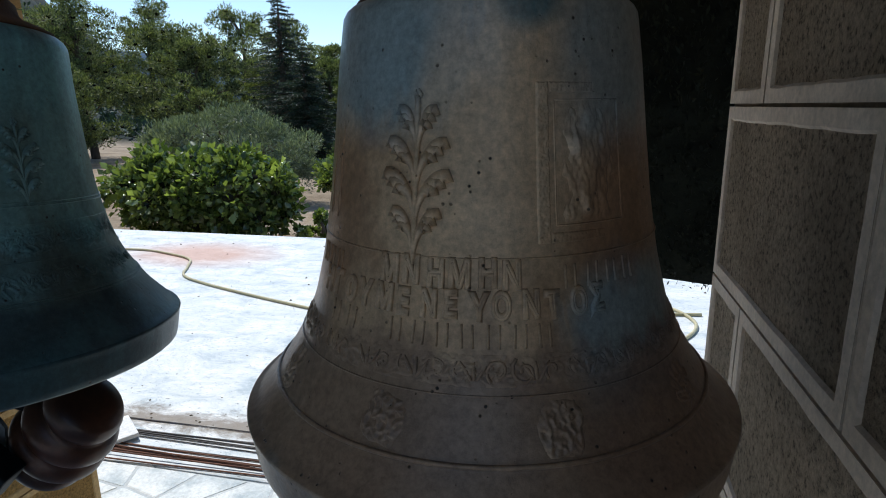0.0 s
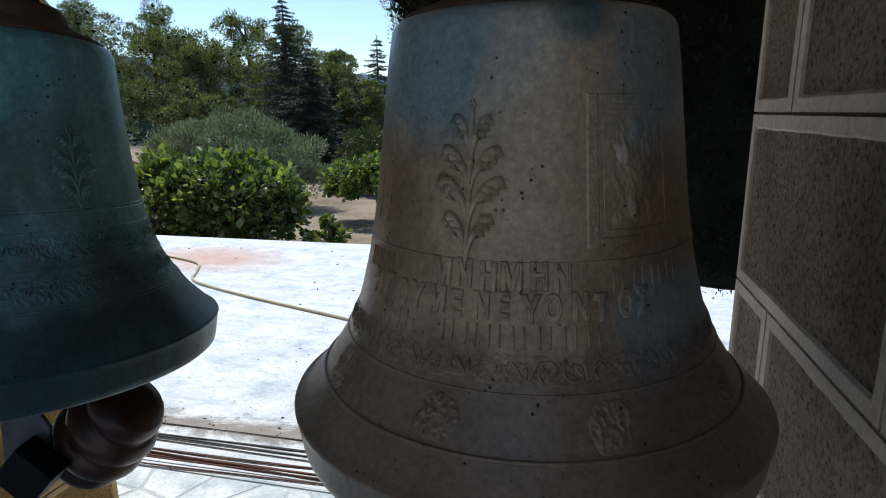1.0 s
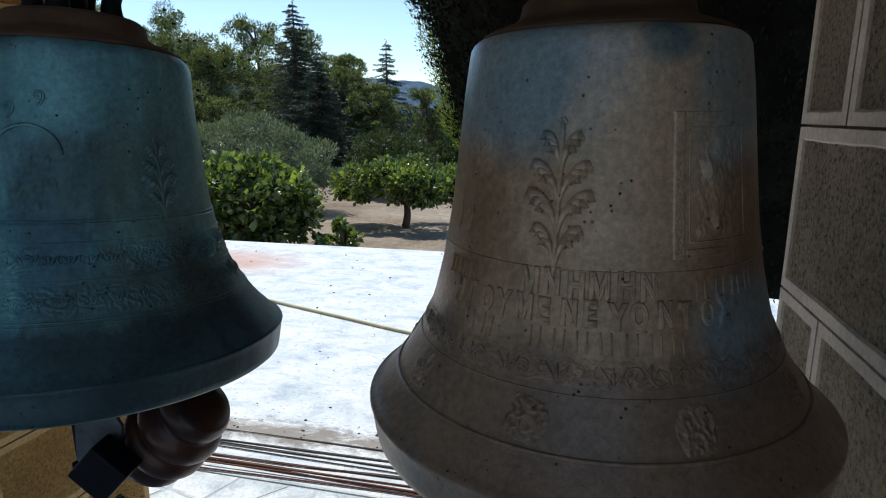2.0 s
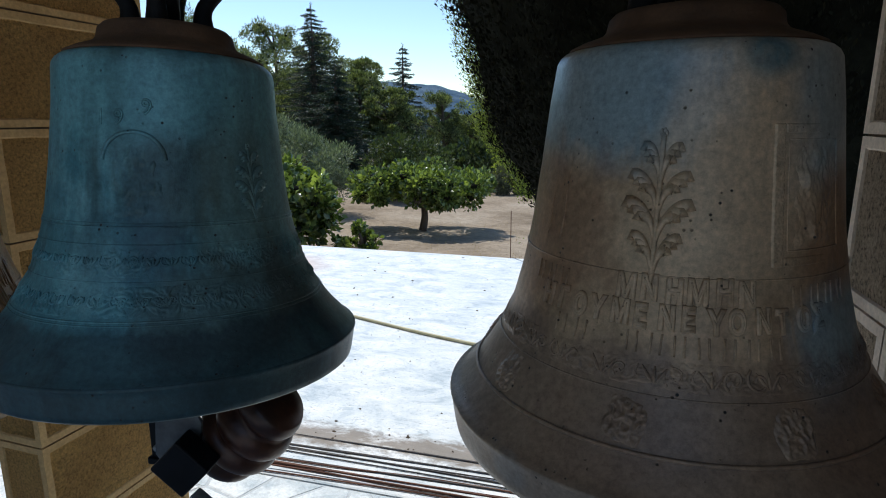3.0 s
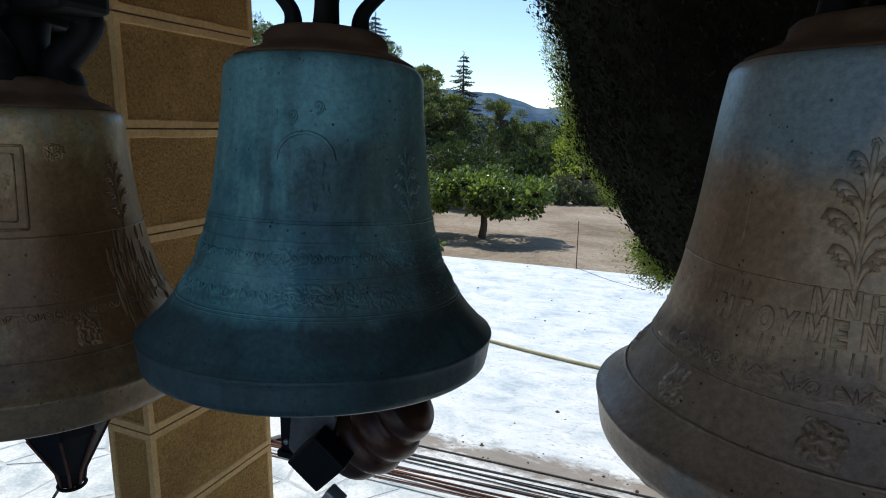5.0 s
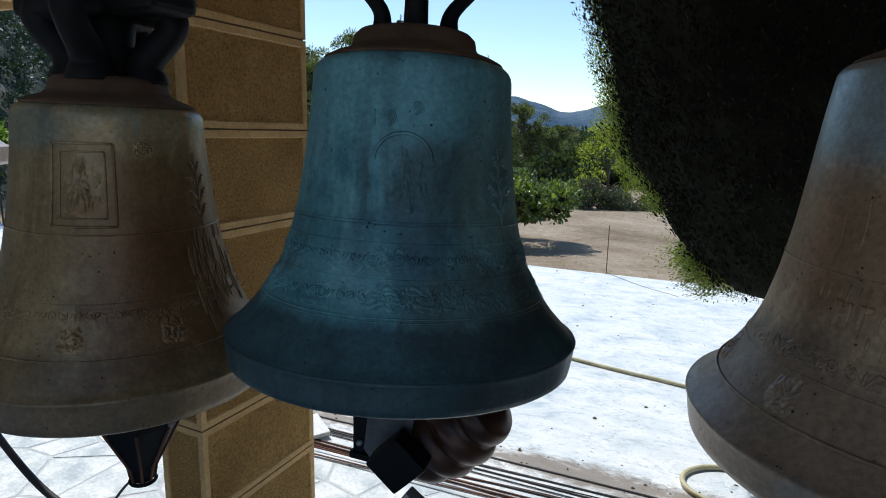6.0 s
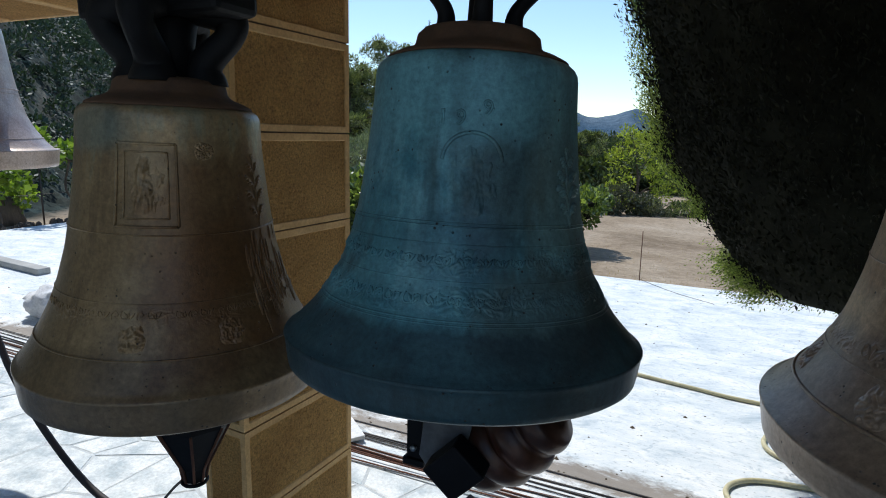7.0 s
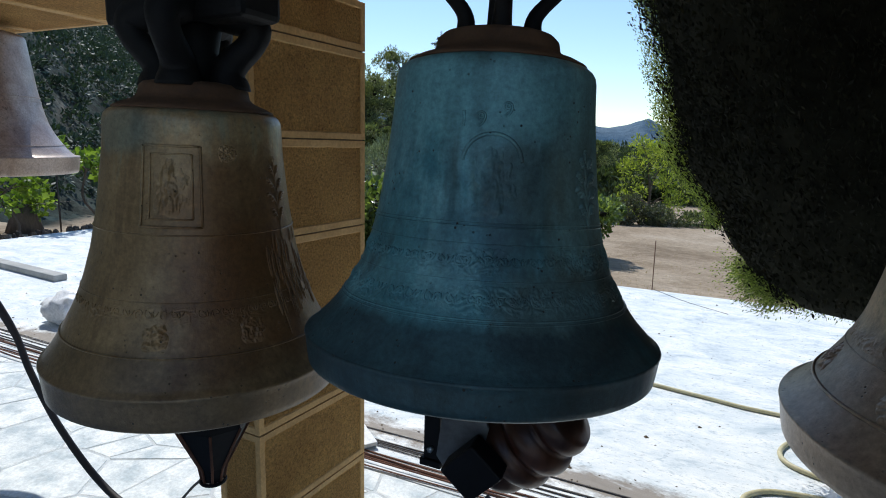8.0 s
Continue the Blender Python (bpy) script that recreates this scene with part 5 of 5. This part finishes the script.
def conifer(at, height, radius, seed, label, layers=30, density=1.0, start=0.08):
    """A fir: straight stem and whorls of long, slightly drooping boughs set well apart, so that the outline is a row of spikes."""
    rng = np.random.RandomState(seed)
    v, f = [], []
    add_tube(v, f, [(0, 0, -0.4), (0.02, 0, height * 0.5), (0, 0, height)], [radius * 0.075, radius * 0.05, 0.012], 8)
    pts, dirs = [], []
    for k in range(layers):
        t = start + (1 - start) * (k / layers) ** 0.95
        z = height * min(t, 0.99)
        reach = radius * (1 - t) ** 0.82 + 0.12
        m = max(4, int(6 * (1 - t) + 4))
        for b in range(m):
            a = 2 * math.pi * (b + rng.uniform(-.35, .35)) / m + k * 1.3
            d = np.array([math.cos(a), math.sin(a), 0.0])
            side = np.array([-d[1], d[0], 0.0])
            r = reach * rng.uniform(0.55, 1.2)
            z_, sag = z + rng.uniform(-0.2, 0.12) * min(1.0, r), rng.uniform(0.10, 0.42)

            def bough(q):
                return z_ - sag * r * q + 0.30 * sag * r * q ** 3
            add_tube(v, f, [tuple(d * r * q + [0, 0, bough(q)]) for q in (0.0, 0.5, 1.0)], [0.03, 0.016, 0.005], 4)
            n = int((26 + 120 * r) * density)
            q = rng.uniform(0.05, 1.0, n)
            off = rng.normal(0, 1, n) * (0.03 + 0.15 * r * (1 - q) ** 0.8)
            p = d[None] * (q * r)[:, None] + side[None] * off[:, None]
            p[:, 2] = bough(q) - np.abs(rng.normal(0, 1, n)) * (0.03 + 0.05 * r * (1 - q)) + 0.02
            pts.append(p)
            dirs.append(d[None] * 0.9 + side[None] * np.sign(off)[:, None] * 0.6 + rng.normal(0, .2, (n, 3)) + [0, 0, 0.05])
    top = np.zeros((60, 3))
    top[:, 2] = height * 0.93 + rng.uniform(0, 1, 60) * height * 0.08
    pts.append(top)
    dirs.append(rng.normal(0, 0.5, (60, 3)) + [0, 0, 0.6])
    me = leaf_mesh("crown", np.concatenate(pts), np.concatenate(dirs), 0.13, M_FIR, 0.24, 0.1, seed, True)
    return tree("fir_tree", label, "tree", at, (v, f), me)


conifer((-14.7, 30.0, -1.7), 9.5, 3.7, 21, "tall dark fir tree with a narrow pointed top", 34, 1.2)
conifer((-11.5, 26.0, -1.5), 5.8, 3.2, 22, "dark fir tree lower than its neighbour", 26, 1.9)
conifer((-12.1, 38.0, -2.1), 8.6, 2.8, 23, "slender dark fir tree standing among pines", 30)


def pine(at, height, crown_r, seed, label, clumps=26, low=0.35, lean=0.0):
    """An Aleppo pine: bent bare trunk and open clouds of needles with gaps."""
    rng = np.random.RandomState(seed)
    cl = []
    for k in range(clumps):
        t = rng.uniform(low, 1.0)
        a = rng.uniform(0, 2 * math.pi)
        r = crown_r * rng.uniform(0.15, 1.0) * (1.15 - 0.75 * abs(t - 0.62) / 0.62)
        cl.append((np.array([lean * t + r * math.cos(a), r * math.sin(a), height * t]), rng.uniform(0.10, 0.26) * crown_r))
    cl.append((np.array([lean, 0, height * 0.98]), 0.2 * crown_r))
    pts, dirs = crown_leaves(rng, cl, 330, 0.45, 0.7)
    line = [(0, 0, -0.5), (lean * 0.2 + rng.uniform(-.2, .2), 0, height * 0.35), (lean * 0.7, 0, height * 0.7), (lean, 0, height * 0.95)]
    tr = limbs(line, crown_r * 0.085, 0.05, [(max(0.25, c[2] / height - 0.15), tuple(c), 0.05) for c, r in cl[:18]], seed)
    root = tree("pine_tree", label, "tree", at, tr, leaf_mesh("crown", pts, dirs, 0.17, M_PINE, 0.32, 0.1, seed, True), "pines beyond the garden")
    tagged(part_mesh("inner_shade", inner_twigs(cl, seed, 0.17), root), "dark lumps that paint shade inside the crown", kind="stuff")
    return root


PINES = [(-31.5, 34, 10.6, 3.6), (-27.8, 36, 10.4, 3.2), (-24.2, 33, 8.2, 3.3), (-20.6, 31, 7.0, 3.0), (-18.2, 36, 8.8, 2.4), (-22.5, 40, 10.2, 3.0), (-27.0, 28, 5.4, 2.8),
         (-16.6, 40, 7.6, 2.3), (-13.4, 34, 6.1, 1.9), (-11.3, 33, 5.0, 1.7), (-10.0, 42, 5.4, 2.1), (-8.3, 44, 3.9, 2.0), (-35.5, 36, 9.9, 3.8), (-31.0, 26, 6.0, 2.6), (-18.3, 27, 3.9, 2.1)]
for k, (x, y, h, r) in enumerate(PINES):
    pine((x, y, ground_height(x, y) + 0.05), h, r, 40 + k, "tall pine tree with open sunlit crown and bare trunk" if h > 6 else "lower pine tree with a dense green crown",
         92 if h > 6 else 64, 0.36 if h > 6 else 0.2, ((k * 7) % 5 - 2) * 0.25)


def shrub(at, rx, ry, rz, material, seed, label, leaf=0.2, n=34, per=120, name="shrub", trunk=True, wide=0.45):
    rng = np.random.RandomState(seed)
    cl = lobes(rng, n, rx, ry, rz, 0.2 * rx, 0.38 * rx, -0.7)
    pts, dirs = crown_leaves(rng, cl, per, 0.5, 0.5)
    pts[:, 2] += rz * 0.9
    tr = limbs([(0, 0, -0.2), (0.04, 0, rz * 0.5), (0, 0.04, rz)], 0.05 * rx, 0.03 * rx, [(0.5, (c[0], c[1], c[2] + rz * 0.9), 0.02 * rx) for c, r in cl[:10]], seed)
    return tree(name, label, "tree" if name.endswith("tree") else "shrub", at, tr if trunk else None, leaf_mesh("crown", pts, dirs, leaf, material, wide, 0.15, seed))


shrub((-5.7, 19.3, -1.42), 1.62, 1.4, 1.22, M_BUSH, 61, "round dense dark green bush behind the fig tree", 0.12, 70, 260)
shrub((-2.1, 25.6, -1.9), 1.42, 1.3, 2.1, M_BRIGHT, 62, "bright yellow-green leafy tree with several stems", 0.15, 44, 105, "leafy_tree")
shrub((-2.45, 22.9, -1.75), 0.72, 0.7, 0.72, M_SHRUB, 63, "grey-green rounded shrub on dry ground", 0.12, 30, 110)
shrub((-1.25, 23.2, -1.75), 0.80, 0.7, 0.60, M_SHRUB, 64, "grey-green rounded shrub on dry ground", 0.12, 30, 110)
shrub((0.1, 23.9, -1.85), 0.72, 0.7, 0.5, M_PINE, 65, "low dark green shrub on dry ground", 0.13, 26, 100)
shrub((-3.6, 23.5, -1.75), 0.8, 0.7, 0.62, M_SHRUB, 66, "low grey-green shrub on dry ground", 0.12, 26, 100)
for k, (x, y, r, h) in enumerate(((-6.6, 34, 2.2, 1.5), (-4.6, 38, 2.4, 1.9), (-8.6, 30, 1.9, 1.3), (-1.2, 40, 2.6, 1.6), (2.0, 44, 3.0, 2.0), (-3.0, 52, 3.2, 2.6), (-7.5, 56, 3.6, 3.2), (-11.0, 60, 3.8, 3.6), (1.5, 62, 3.6, 2.8))):
    shrub((x, y, ground_height(x, y)), r, r * 0.8, h * 0.6, M_BUSH, 70 + k, "dark green trees in the valley", 0.34, 34, 110, "distant_tree")


def cypress(at, seed):
    """A broad cypress: a mass of upright scaly sprays with a ragged skirt; dark core and dark sprays paint its shade.
    """
    rng = np.random.RandomState(seed)
    H, Z0 = 4.68, 0.93

    def outline(z, a):
        t = (z - Z0) / H
        r = 1.85 * min(1.0, 0.62 + 0.83 * max(t, 0.0) ** 0.68) * (1 - max(0, t - 0.35) ** 1.6 * 0.9)
        return max(0.05, r * (1 + 0.07 * noise.noise(Vector((math.cos(a) * 2.2, math.sin(a) * 2.2, z * 1.6)))
                              + 0.035 * noise.noise(Vector((math.cos(a) * 7, math.sin(a) * 7, z * 5)))))
    tips, dirs = [], []
    for k in range(42000):
        near = k % 8 > 0        # most of the bright sprays low on the sunlit edge
        z = Z0 + (2.4 * rng.uniform(0, 1) if near else H * rng.uniform(0, 1) ** 1.2) * (1.0 if k % 3 else 0.05)
        a = radians(rng.uniform(118, 190) if k % 3 else rng.uniform(112, 200)) if near else rng.uniform(0, math.pi)
        r = outline(z, a) * (1.045 - 0.085 * rng.uniform(0, 1) ** 0.7)
        d = np.array([math.cos(a), math.sin(a), 0.0])
        p = d * r * [1.0, 0.72, 1.0] + [0, 0, z]
        ax = d * 0.55 + np.array([0, 0, 0.95]) + rng.normal(0, 0.22, 3)
        if z < Z0 + 0.25:
            p *= [rng.uniform(0.1, 1) ** 0.6] * 2 + [1]
            ax = d * 0.7 + np.array([0, 0, -0.35]) + rng.normal(0, 0.3, 3)
            p[2] = Z0 + rng.uniform(0.0, 0.14) + 0.06 * noise.noise(Vector((p[0] * 3, p[1] * 3, 2)))
        ax /= np.linalg.norm(ax)
        for j in range(8):
            s = j / 7
            tips.append(p + ax * 0.075 * s + rng.normal(0, 0.008, 3))
            dirs.append(ax + rng.normal(0, 0.55 * (1 - s), 3))
    me = leaf_mesh("crown", np.array(tips), np.array(dirs), 0.0145, M_CYPRESS, 0.36, 0.1, seed, True)
    root = thing("cypress_tree", "broad dark cypress with ragged low skirt beside the opening", "tree", pose(*at))
    part_mesh("crown", me, root)
    # near-black core: paints the shade behind the sprays
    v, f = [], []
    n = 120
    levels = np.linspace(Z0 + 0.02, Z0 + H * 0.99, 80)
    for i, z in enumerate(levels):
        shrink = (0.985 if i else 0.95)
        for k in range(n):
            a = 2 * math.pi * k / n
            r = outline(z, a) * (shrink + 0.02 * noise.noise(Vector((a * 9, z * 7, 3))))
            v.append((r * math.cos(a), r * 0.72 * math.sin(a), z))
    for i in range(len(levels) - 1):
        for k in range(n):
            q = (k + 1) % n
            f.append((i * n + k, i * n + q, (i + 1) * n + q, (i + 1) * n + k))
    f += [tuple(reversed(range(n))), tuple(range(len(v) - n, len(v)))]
    part_mesh("shade_core", mesh_of("shade_core", v, f, M_LEAF_SHADE, True), root, "near-black core that paints the crown's shade")
    # darker copies of the sprays paint the shaded face
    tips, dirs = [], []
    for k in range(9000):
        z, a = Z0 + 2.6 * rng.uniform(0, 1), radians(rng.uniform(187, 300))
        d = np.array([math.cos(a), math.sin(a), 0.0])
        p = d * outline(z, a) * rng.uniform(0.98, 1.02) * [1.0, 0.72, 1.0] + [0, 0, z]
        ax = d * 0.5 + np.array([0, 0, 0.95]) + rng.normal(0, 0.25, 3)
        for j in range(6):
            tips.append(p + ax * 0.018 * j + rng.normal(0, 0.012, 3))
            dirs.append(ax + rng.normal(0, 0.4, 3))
    part_mesh("shaded_foliage", leaf_mesh("shaded_foliage", np.array(tips), np.array(dirs), 0.024, M_CYPRESS_SHADED, 0.36, 0.1, seed + 1, True), root, "scaly foliage darkened to paint the shaded side")
    v, f = [], []
    add_tube(v, f, [(0.2, 0.1, -0.05), (0.18, 0.1, 0.9), (0, 0, 3.0)], [0.16, 0.13, 0.06], 12)
    part_mesh("trunk", mesh_of("trunk", v, f, M_BARK, True), root)
    return root


cypress((2.543, 1.268, 0.0), 91)

# vines beyond the end of the terrace
for k, (x, y, h) in enumerate(((-9.1, 3.5, 1.0), (-9.0, 4.75, 1.35), (-9.3, 5.9, 1.2), (-9.2, 2.3, 1.1))):
    rng = np.random.RandomState(100 + k)
    z0 = ground_height(x, y)
    cl = [(np.array([rng.normal(0, 0.12), rng.uniform(-0.55, 0.55), h - z0 - 0.28 + rng.normal(0, 0.16)]), rng.uniform(0.15, 0.26)) for j in range(12)]
    pts, dirs = crown_leaves(rng, cl, 42, 0.4, -0.1)
    tr = limbs([(0, 0, -0.05), (0.05, 0.12, 0.35), (-0.03, -0.06, 0.75), (0.02, 0.03, h - z0 - 0.3)], 0.028, 0.016, [(0.9, tuple(c), 0.012) for c, r in cl[:6]], k)
    tree("grapevine", "leafy grapevine on a wire beyond the terrace", "vine", (x, y, z0), tr, leaf_mesh("crown", pts, dirs, 0.12, M_VINE, 0.85, 0.3, 100 + k), "row of vines")
fence = thing("vine_trellis", "thin iron posts with wires that carry the vines", "trellis")
for y in (2.9, 4.25, 5.4):
    v, f = [], []
    add_tube(v, f, [(-9.0, y, -0.35), (-9.0, y, 1.15)], 0.016, 6)
    stick((v, f), "post", M_CABLE, fence)
for z in (0.45, 0.95):
    v, f = [], []
    add_tube(v, f, [(-9.0, 1.5, z), (-9.0, 4.0, z - 0.02), (-9.0, 6.6, z)], 0.004, 5)
    stick((v, f), "wire", M_CABLE, fence)
stump = thing("tree_stump", "thick dark old stump with fresh shoots", "stump", pose(-10.6, 4.55, -0.25))
v, f = [], []
add_tube(v, f, [(0, 0, -0.05), (0.02, 0, 0.25), (0, 0.02, 0.5)], [0.33, 0.24, 0.22], 14)
stick((v, f), "trunk", M_BARK, stump)
rng = np.random.RandomState(120)
pts, dirs = crown_leaves(rng, [(np.array([rng.normal(0, .15), rng.normal(0, .2), 0.62 + rng.normal(0, .1)]), 0.2) for j in range(8)], 40, 0.4, 0.2)
part_mesh("shoot_crown", leaf_mesh("shoot_crown", pts, dirs, 0.12, M_VINE, 0.8, 0.3, 5), stump, "fresh green shoots")


def rubble(n, seed):
    rng = random.Random(seed)
    verts, faces = [], []
    for k in range(n):
        x, y = -8.55 - abs(rng.gauss(0, 0.14)), rng.uniform(-1.0, 6.0)
        r = rng.uniform(0.03, 0.09)
        s = len(verts)
        for i in range(6):
            a = i * 1.047
            verts.append((x + r * math.cos(a) * rng.uniform(.7, 1.2), y + r * math.sin(a) * rng.uniform(.7, 1.2), -0.05))
        for i in range(6):
            a = i * 1.047
            verts.append((x + r * .6 * math.cos(a) * rng.uniform(.7, 1.2), y + r * .6 * math.sin(a) * rng.uniform(.7, 1.2), r * rng.uniform(.3, .8)))
        for i in range(6):
            j = (i + 1) % 6
            faces.append((s + i, s + j, s + 6 + j, s + 6 + i))
        faces.append(tuple(s + 6 + i for i in range(6)))
    return verts, faces


tagged(new("rubble", mesh_of("rubble", *rubble(170, 3), M_BARK)), "dark rubble and soil along the end of the terrace", "rubble", kind="stuff")

# scrub on the hillside and in the far valley
rng = np.random.RandomState(5)
spots = []
while len(spots) < 2600:
    x, y = rng.uniform(-80, -16), rng.uniform(4, 62)
    if -x - 0.75 * y - 10 > 0.5:
        spots.append((x, y, rng.choice([0.3, 0.4, 0.5, 0.7, 1.1, 1.6])))
pts, dirs = [], []
for x, y, r in spots:
    z = ground_height(x, y)
    p, d = crown_leaves(rng, [(np.array([x, y, z + r * 0.5]) + rng.normal(0, 0.4 * r, 3) * [1, 1, .4], r * 0.55) for j in range(4)], 24, 0.4, 0.5)
    pts.append(p)
    dirs.append(d)
tagged(new("hillside_scrub", leaf_mesh("hillside_scrub", np.concatenate(pts), np.concatenate(dirs), 0.22, M_FIR, 0.5, 0.1, 8, True)), "dark scrub dotted over a rocky hillside", "scrub", kind="stuff")
pts, dirs = [], []
for k in range(900):
    x, y = rng.uniform(-150, 60), rng.uniform(66, 240)
    r = rng.uniform(1.2, 3.2)
    z = ground_height(x, y)
    p, d = crown_leaves(rng, [(np.array([x, y, z + r * 0.6]) + rng.normal(0, 0.4 * r, 3) * [1, 1, .5], r * 0.6) for j in range(4)], 20, 0.4, 0.6)
    pts.append(p)
    dirs.append(d)
CREST = ((-70, 5.8), (-50, 5.2), (-35, 4.4), (-25, 3.7), (-20, 3.4), (-17.6, 3.2), (-15.8, 3.05), (-14.8, 2.8), (-13.4, 2.55), (-11.8, 1.9), (-10.8, 1.9), (-9.5, 2.1), (-8.4, 2.4), (-7.5, 2.62), (-6.5, 2.15), (-5.4, 1.45), (-3, 1.2), (5, 1.3), (25, 2.2), (60, 3.0))
rv, rf = [], []
turns = np.arange(-75, 75, 0.25)
for i in range(19):
    k = i / 18
    far = 330 + 120 * k
    for a in turns:
        e = float(np.interp(a, [c[0] for c in CREST], [c[1] for c in CREST]))
        n = noise.fractal(Vector((a * 0.35, k * 3.0, 2.0)), 1.0, 2.0, 5)
        z = far * math.tan(radians(-1.2 + (e + 1.2) * math.sin(k * math.pi * 0.62) / math.sin(0.62 * math.pi * 0.8))) if k < 0.8 else far * math.tan(radians(e * (1.6 - 0.75 * k)))
        rv.append((1.4 + far * math.sin(radians(a)), -1.8 + far * math.cos(radians(a)), z + 1.55 + n * 1.1))
nt_ = len(turns)
for i in range(18):
    for k in range(nt_ - 1):
        rf.append((i * nt_ + k, i * nt_ + k + 1, (i + 1) * nt_ + k + 1, (i + 1) * nt_ + k))
tagged(new("backdrop_ridge", mesh_of("backdrop_ridge", rv, rf, M_RIDGE, True)), "scrubby ridge on the horizon, blue-green with painted haze", "hills", kind="structure")
tagged(new("far_wood", leaf_mesh("far_wood", np.concatenate(pts), np.concatenate(dirs), 1.1, M_FIR, 0.5, 0.1, 9, True)), "dark woods on the far slopes", "woods", kind="stuff")

# dry grass at the terrace edge
pts, dirs = [], []
for k in range(4200):
    x, y = rng.uniform(-9, 4), 5.15 + abs(rng.normal(0, 4.5))
    pts.append((x, y, ground_height(x, y) - 0.01))
    dirs.append((rng.normal(0, .4), rng.normal(0, .4), 1.0))
M_STRAW = leafy("dry_straw", (0.20, 0.15, 0.07), (0.42, 0.33, 0.18), 0.3, 0.8)
tagged(new("dry_grass", leaf_mesh("dry_grass", pts, dirs, 0.07, M_STRAW, 0.08, 0.3, 10, True)), "dry straw-coloured grass tufts", "grass", kind="stuff")

# ---- pieces of the building and paving, last ----
west = pillar("pillar_west", -0.20, 0.0, -0.57, 0.0, [], [], "narrow stucco pillar of rough blocks with smooth margins")
west.matrix_world = pose(-0.045, 0.025, 0.0, 0, 0, -3.2)
# the pier takes the shade-toned copies of the stucco
pillar("pillar_east", 2.003, 2.22, -1.94, -0.46, [-1.07, -1.70], [-0.675, -1.31], "stucco pier of rough blocks with smooth margins, painted in shade tones", True)
lintel = core("lintel", (-5.0, -0.59, TOP), (2.6, 0.0, TOP + 0.6), "stucco lintel of rough blocks over the openings", "lintel")
for row in range(2):
    x = -5.0 if row == 0 else -5.3
    while x < 2.55:
        add_block(lintel, (max(x, -5.0), -0.59, TOP + 0.3 * row), (min(x + 0.6, 2.6), 0.0, TOP + 0.3 * (row + 1)))
        x += 0.6


def clip(poly, px, py, nx_, ny_):
    out = []
    for i, a in enumerate(poly):
        b = poly[(i + 1) % len(poly)]
        da, db = (a[0] - px) * nx_ + (a[1] - py) * ny_, (b[0] - px) * nx_ + (b[1] - py) * ny_
        if da <= 0:
            out.append(a)
        if da * db < 0:
            t = da / (da - db)
            out.append((a[0] + (b[0] - a[0]) * t, a[1] + (b[1] - a[1]) * t))
    return out


rng = random.Random(19)
seeds = []
tries = 0
while len(seeds) < 190 and tries < 20000:
    tries += 1
    p = (rng.uniform(-5.4, 2.4), rng.uniform(-1.9, 0.45))
    if all((p[0] - q[0]) ** 2 + (p[1] - q[1]) ** 2 > (0.12 + 0.20 * (0.5 + 0.5 * math.sin(p[0] * 5 + p[1] * 7))) ** 2 for q in seeds):
        seeds.append(p)
weight = {p: rng.uniform(-0.012, 0.018) for p in seeds}
for p in seeds:
    poly = [(-5.4, -1.9), (2.4, -1.9), (2.4, 0.352), (-5.4, 0.352)]
    for q in seeds:
        d2 = (p[0] - q[0]) ** 2 + (p[1] - q[1]) ** 2
        if q is p or d2 > 1.4:
            continue
        d = math.sqrt(d2)
        nx_, ny_ = (q[0] - p[0]) / d, (q[1] - p[1]) / d
        off = d / 2 + (weight[p] - weight[q]) / (2 * d) - 0.006
        poly = clip(poly, p[0] + nx_ * off, p[1] + ny_ * off, nx_, ny_)
    if len(poly) < 3:
        continue
    lift = rng.uniform(-0.0055, -0.003)
    n = len(poly)
    inner = [(p[0] + (x - p[0]) * 0.975, p[1] + (y - p[1]) * 0.975) for x, y in poly]
    verts = [(x, y, -0.03) for x, y in poly] + [(x, y, lift - 0.003) for x, y in poly] + [(x, y, lift) for x, y in inner]
    faces = [tuple(range(2 * n, 3 * n))]
    for i in range(n):
        j = (i + 1) % n
        faces += [(i, j, n + j, n + i), (n + i, n + j, 2 * n + j, 2 * n + i)]
    part_mesh("flagstone", mesh_of("flagstone", verts, faces, M_STONE), paving)
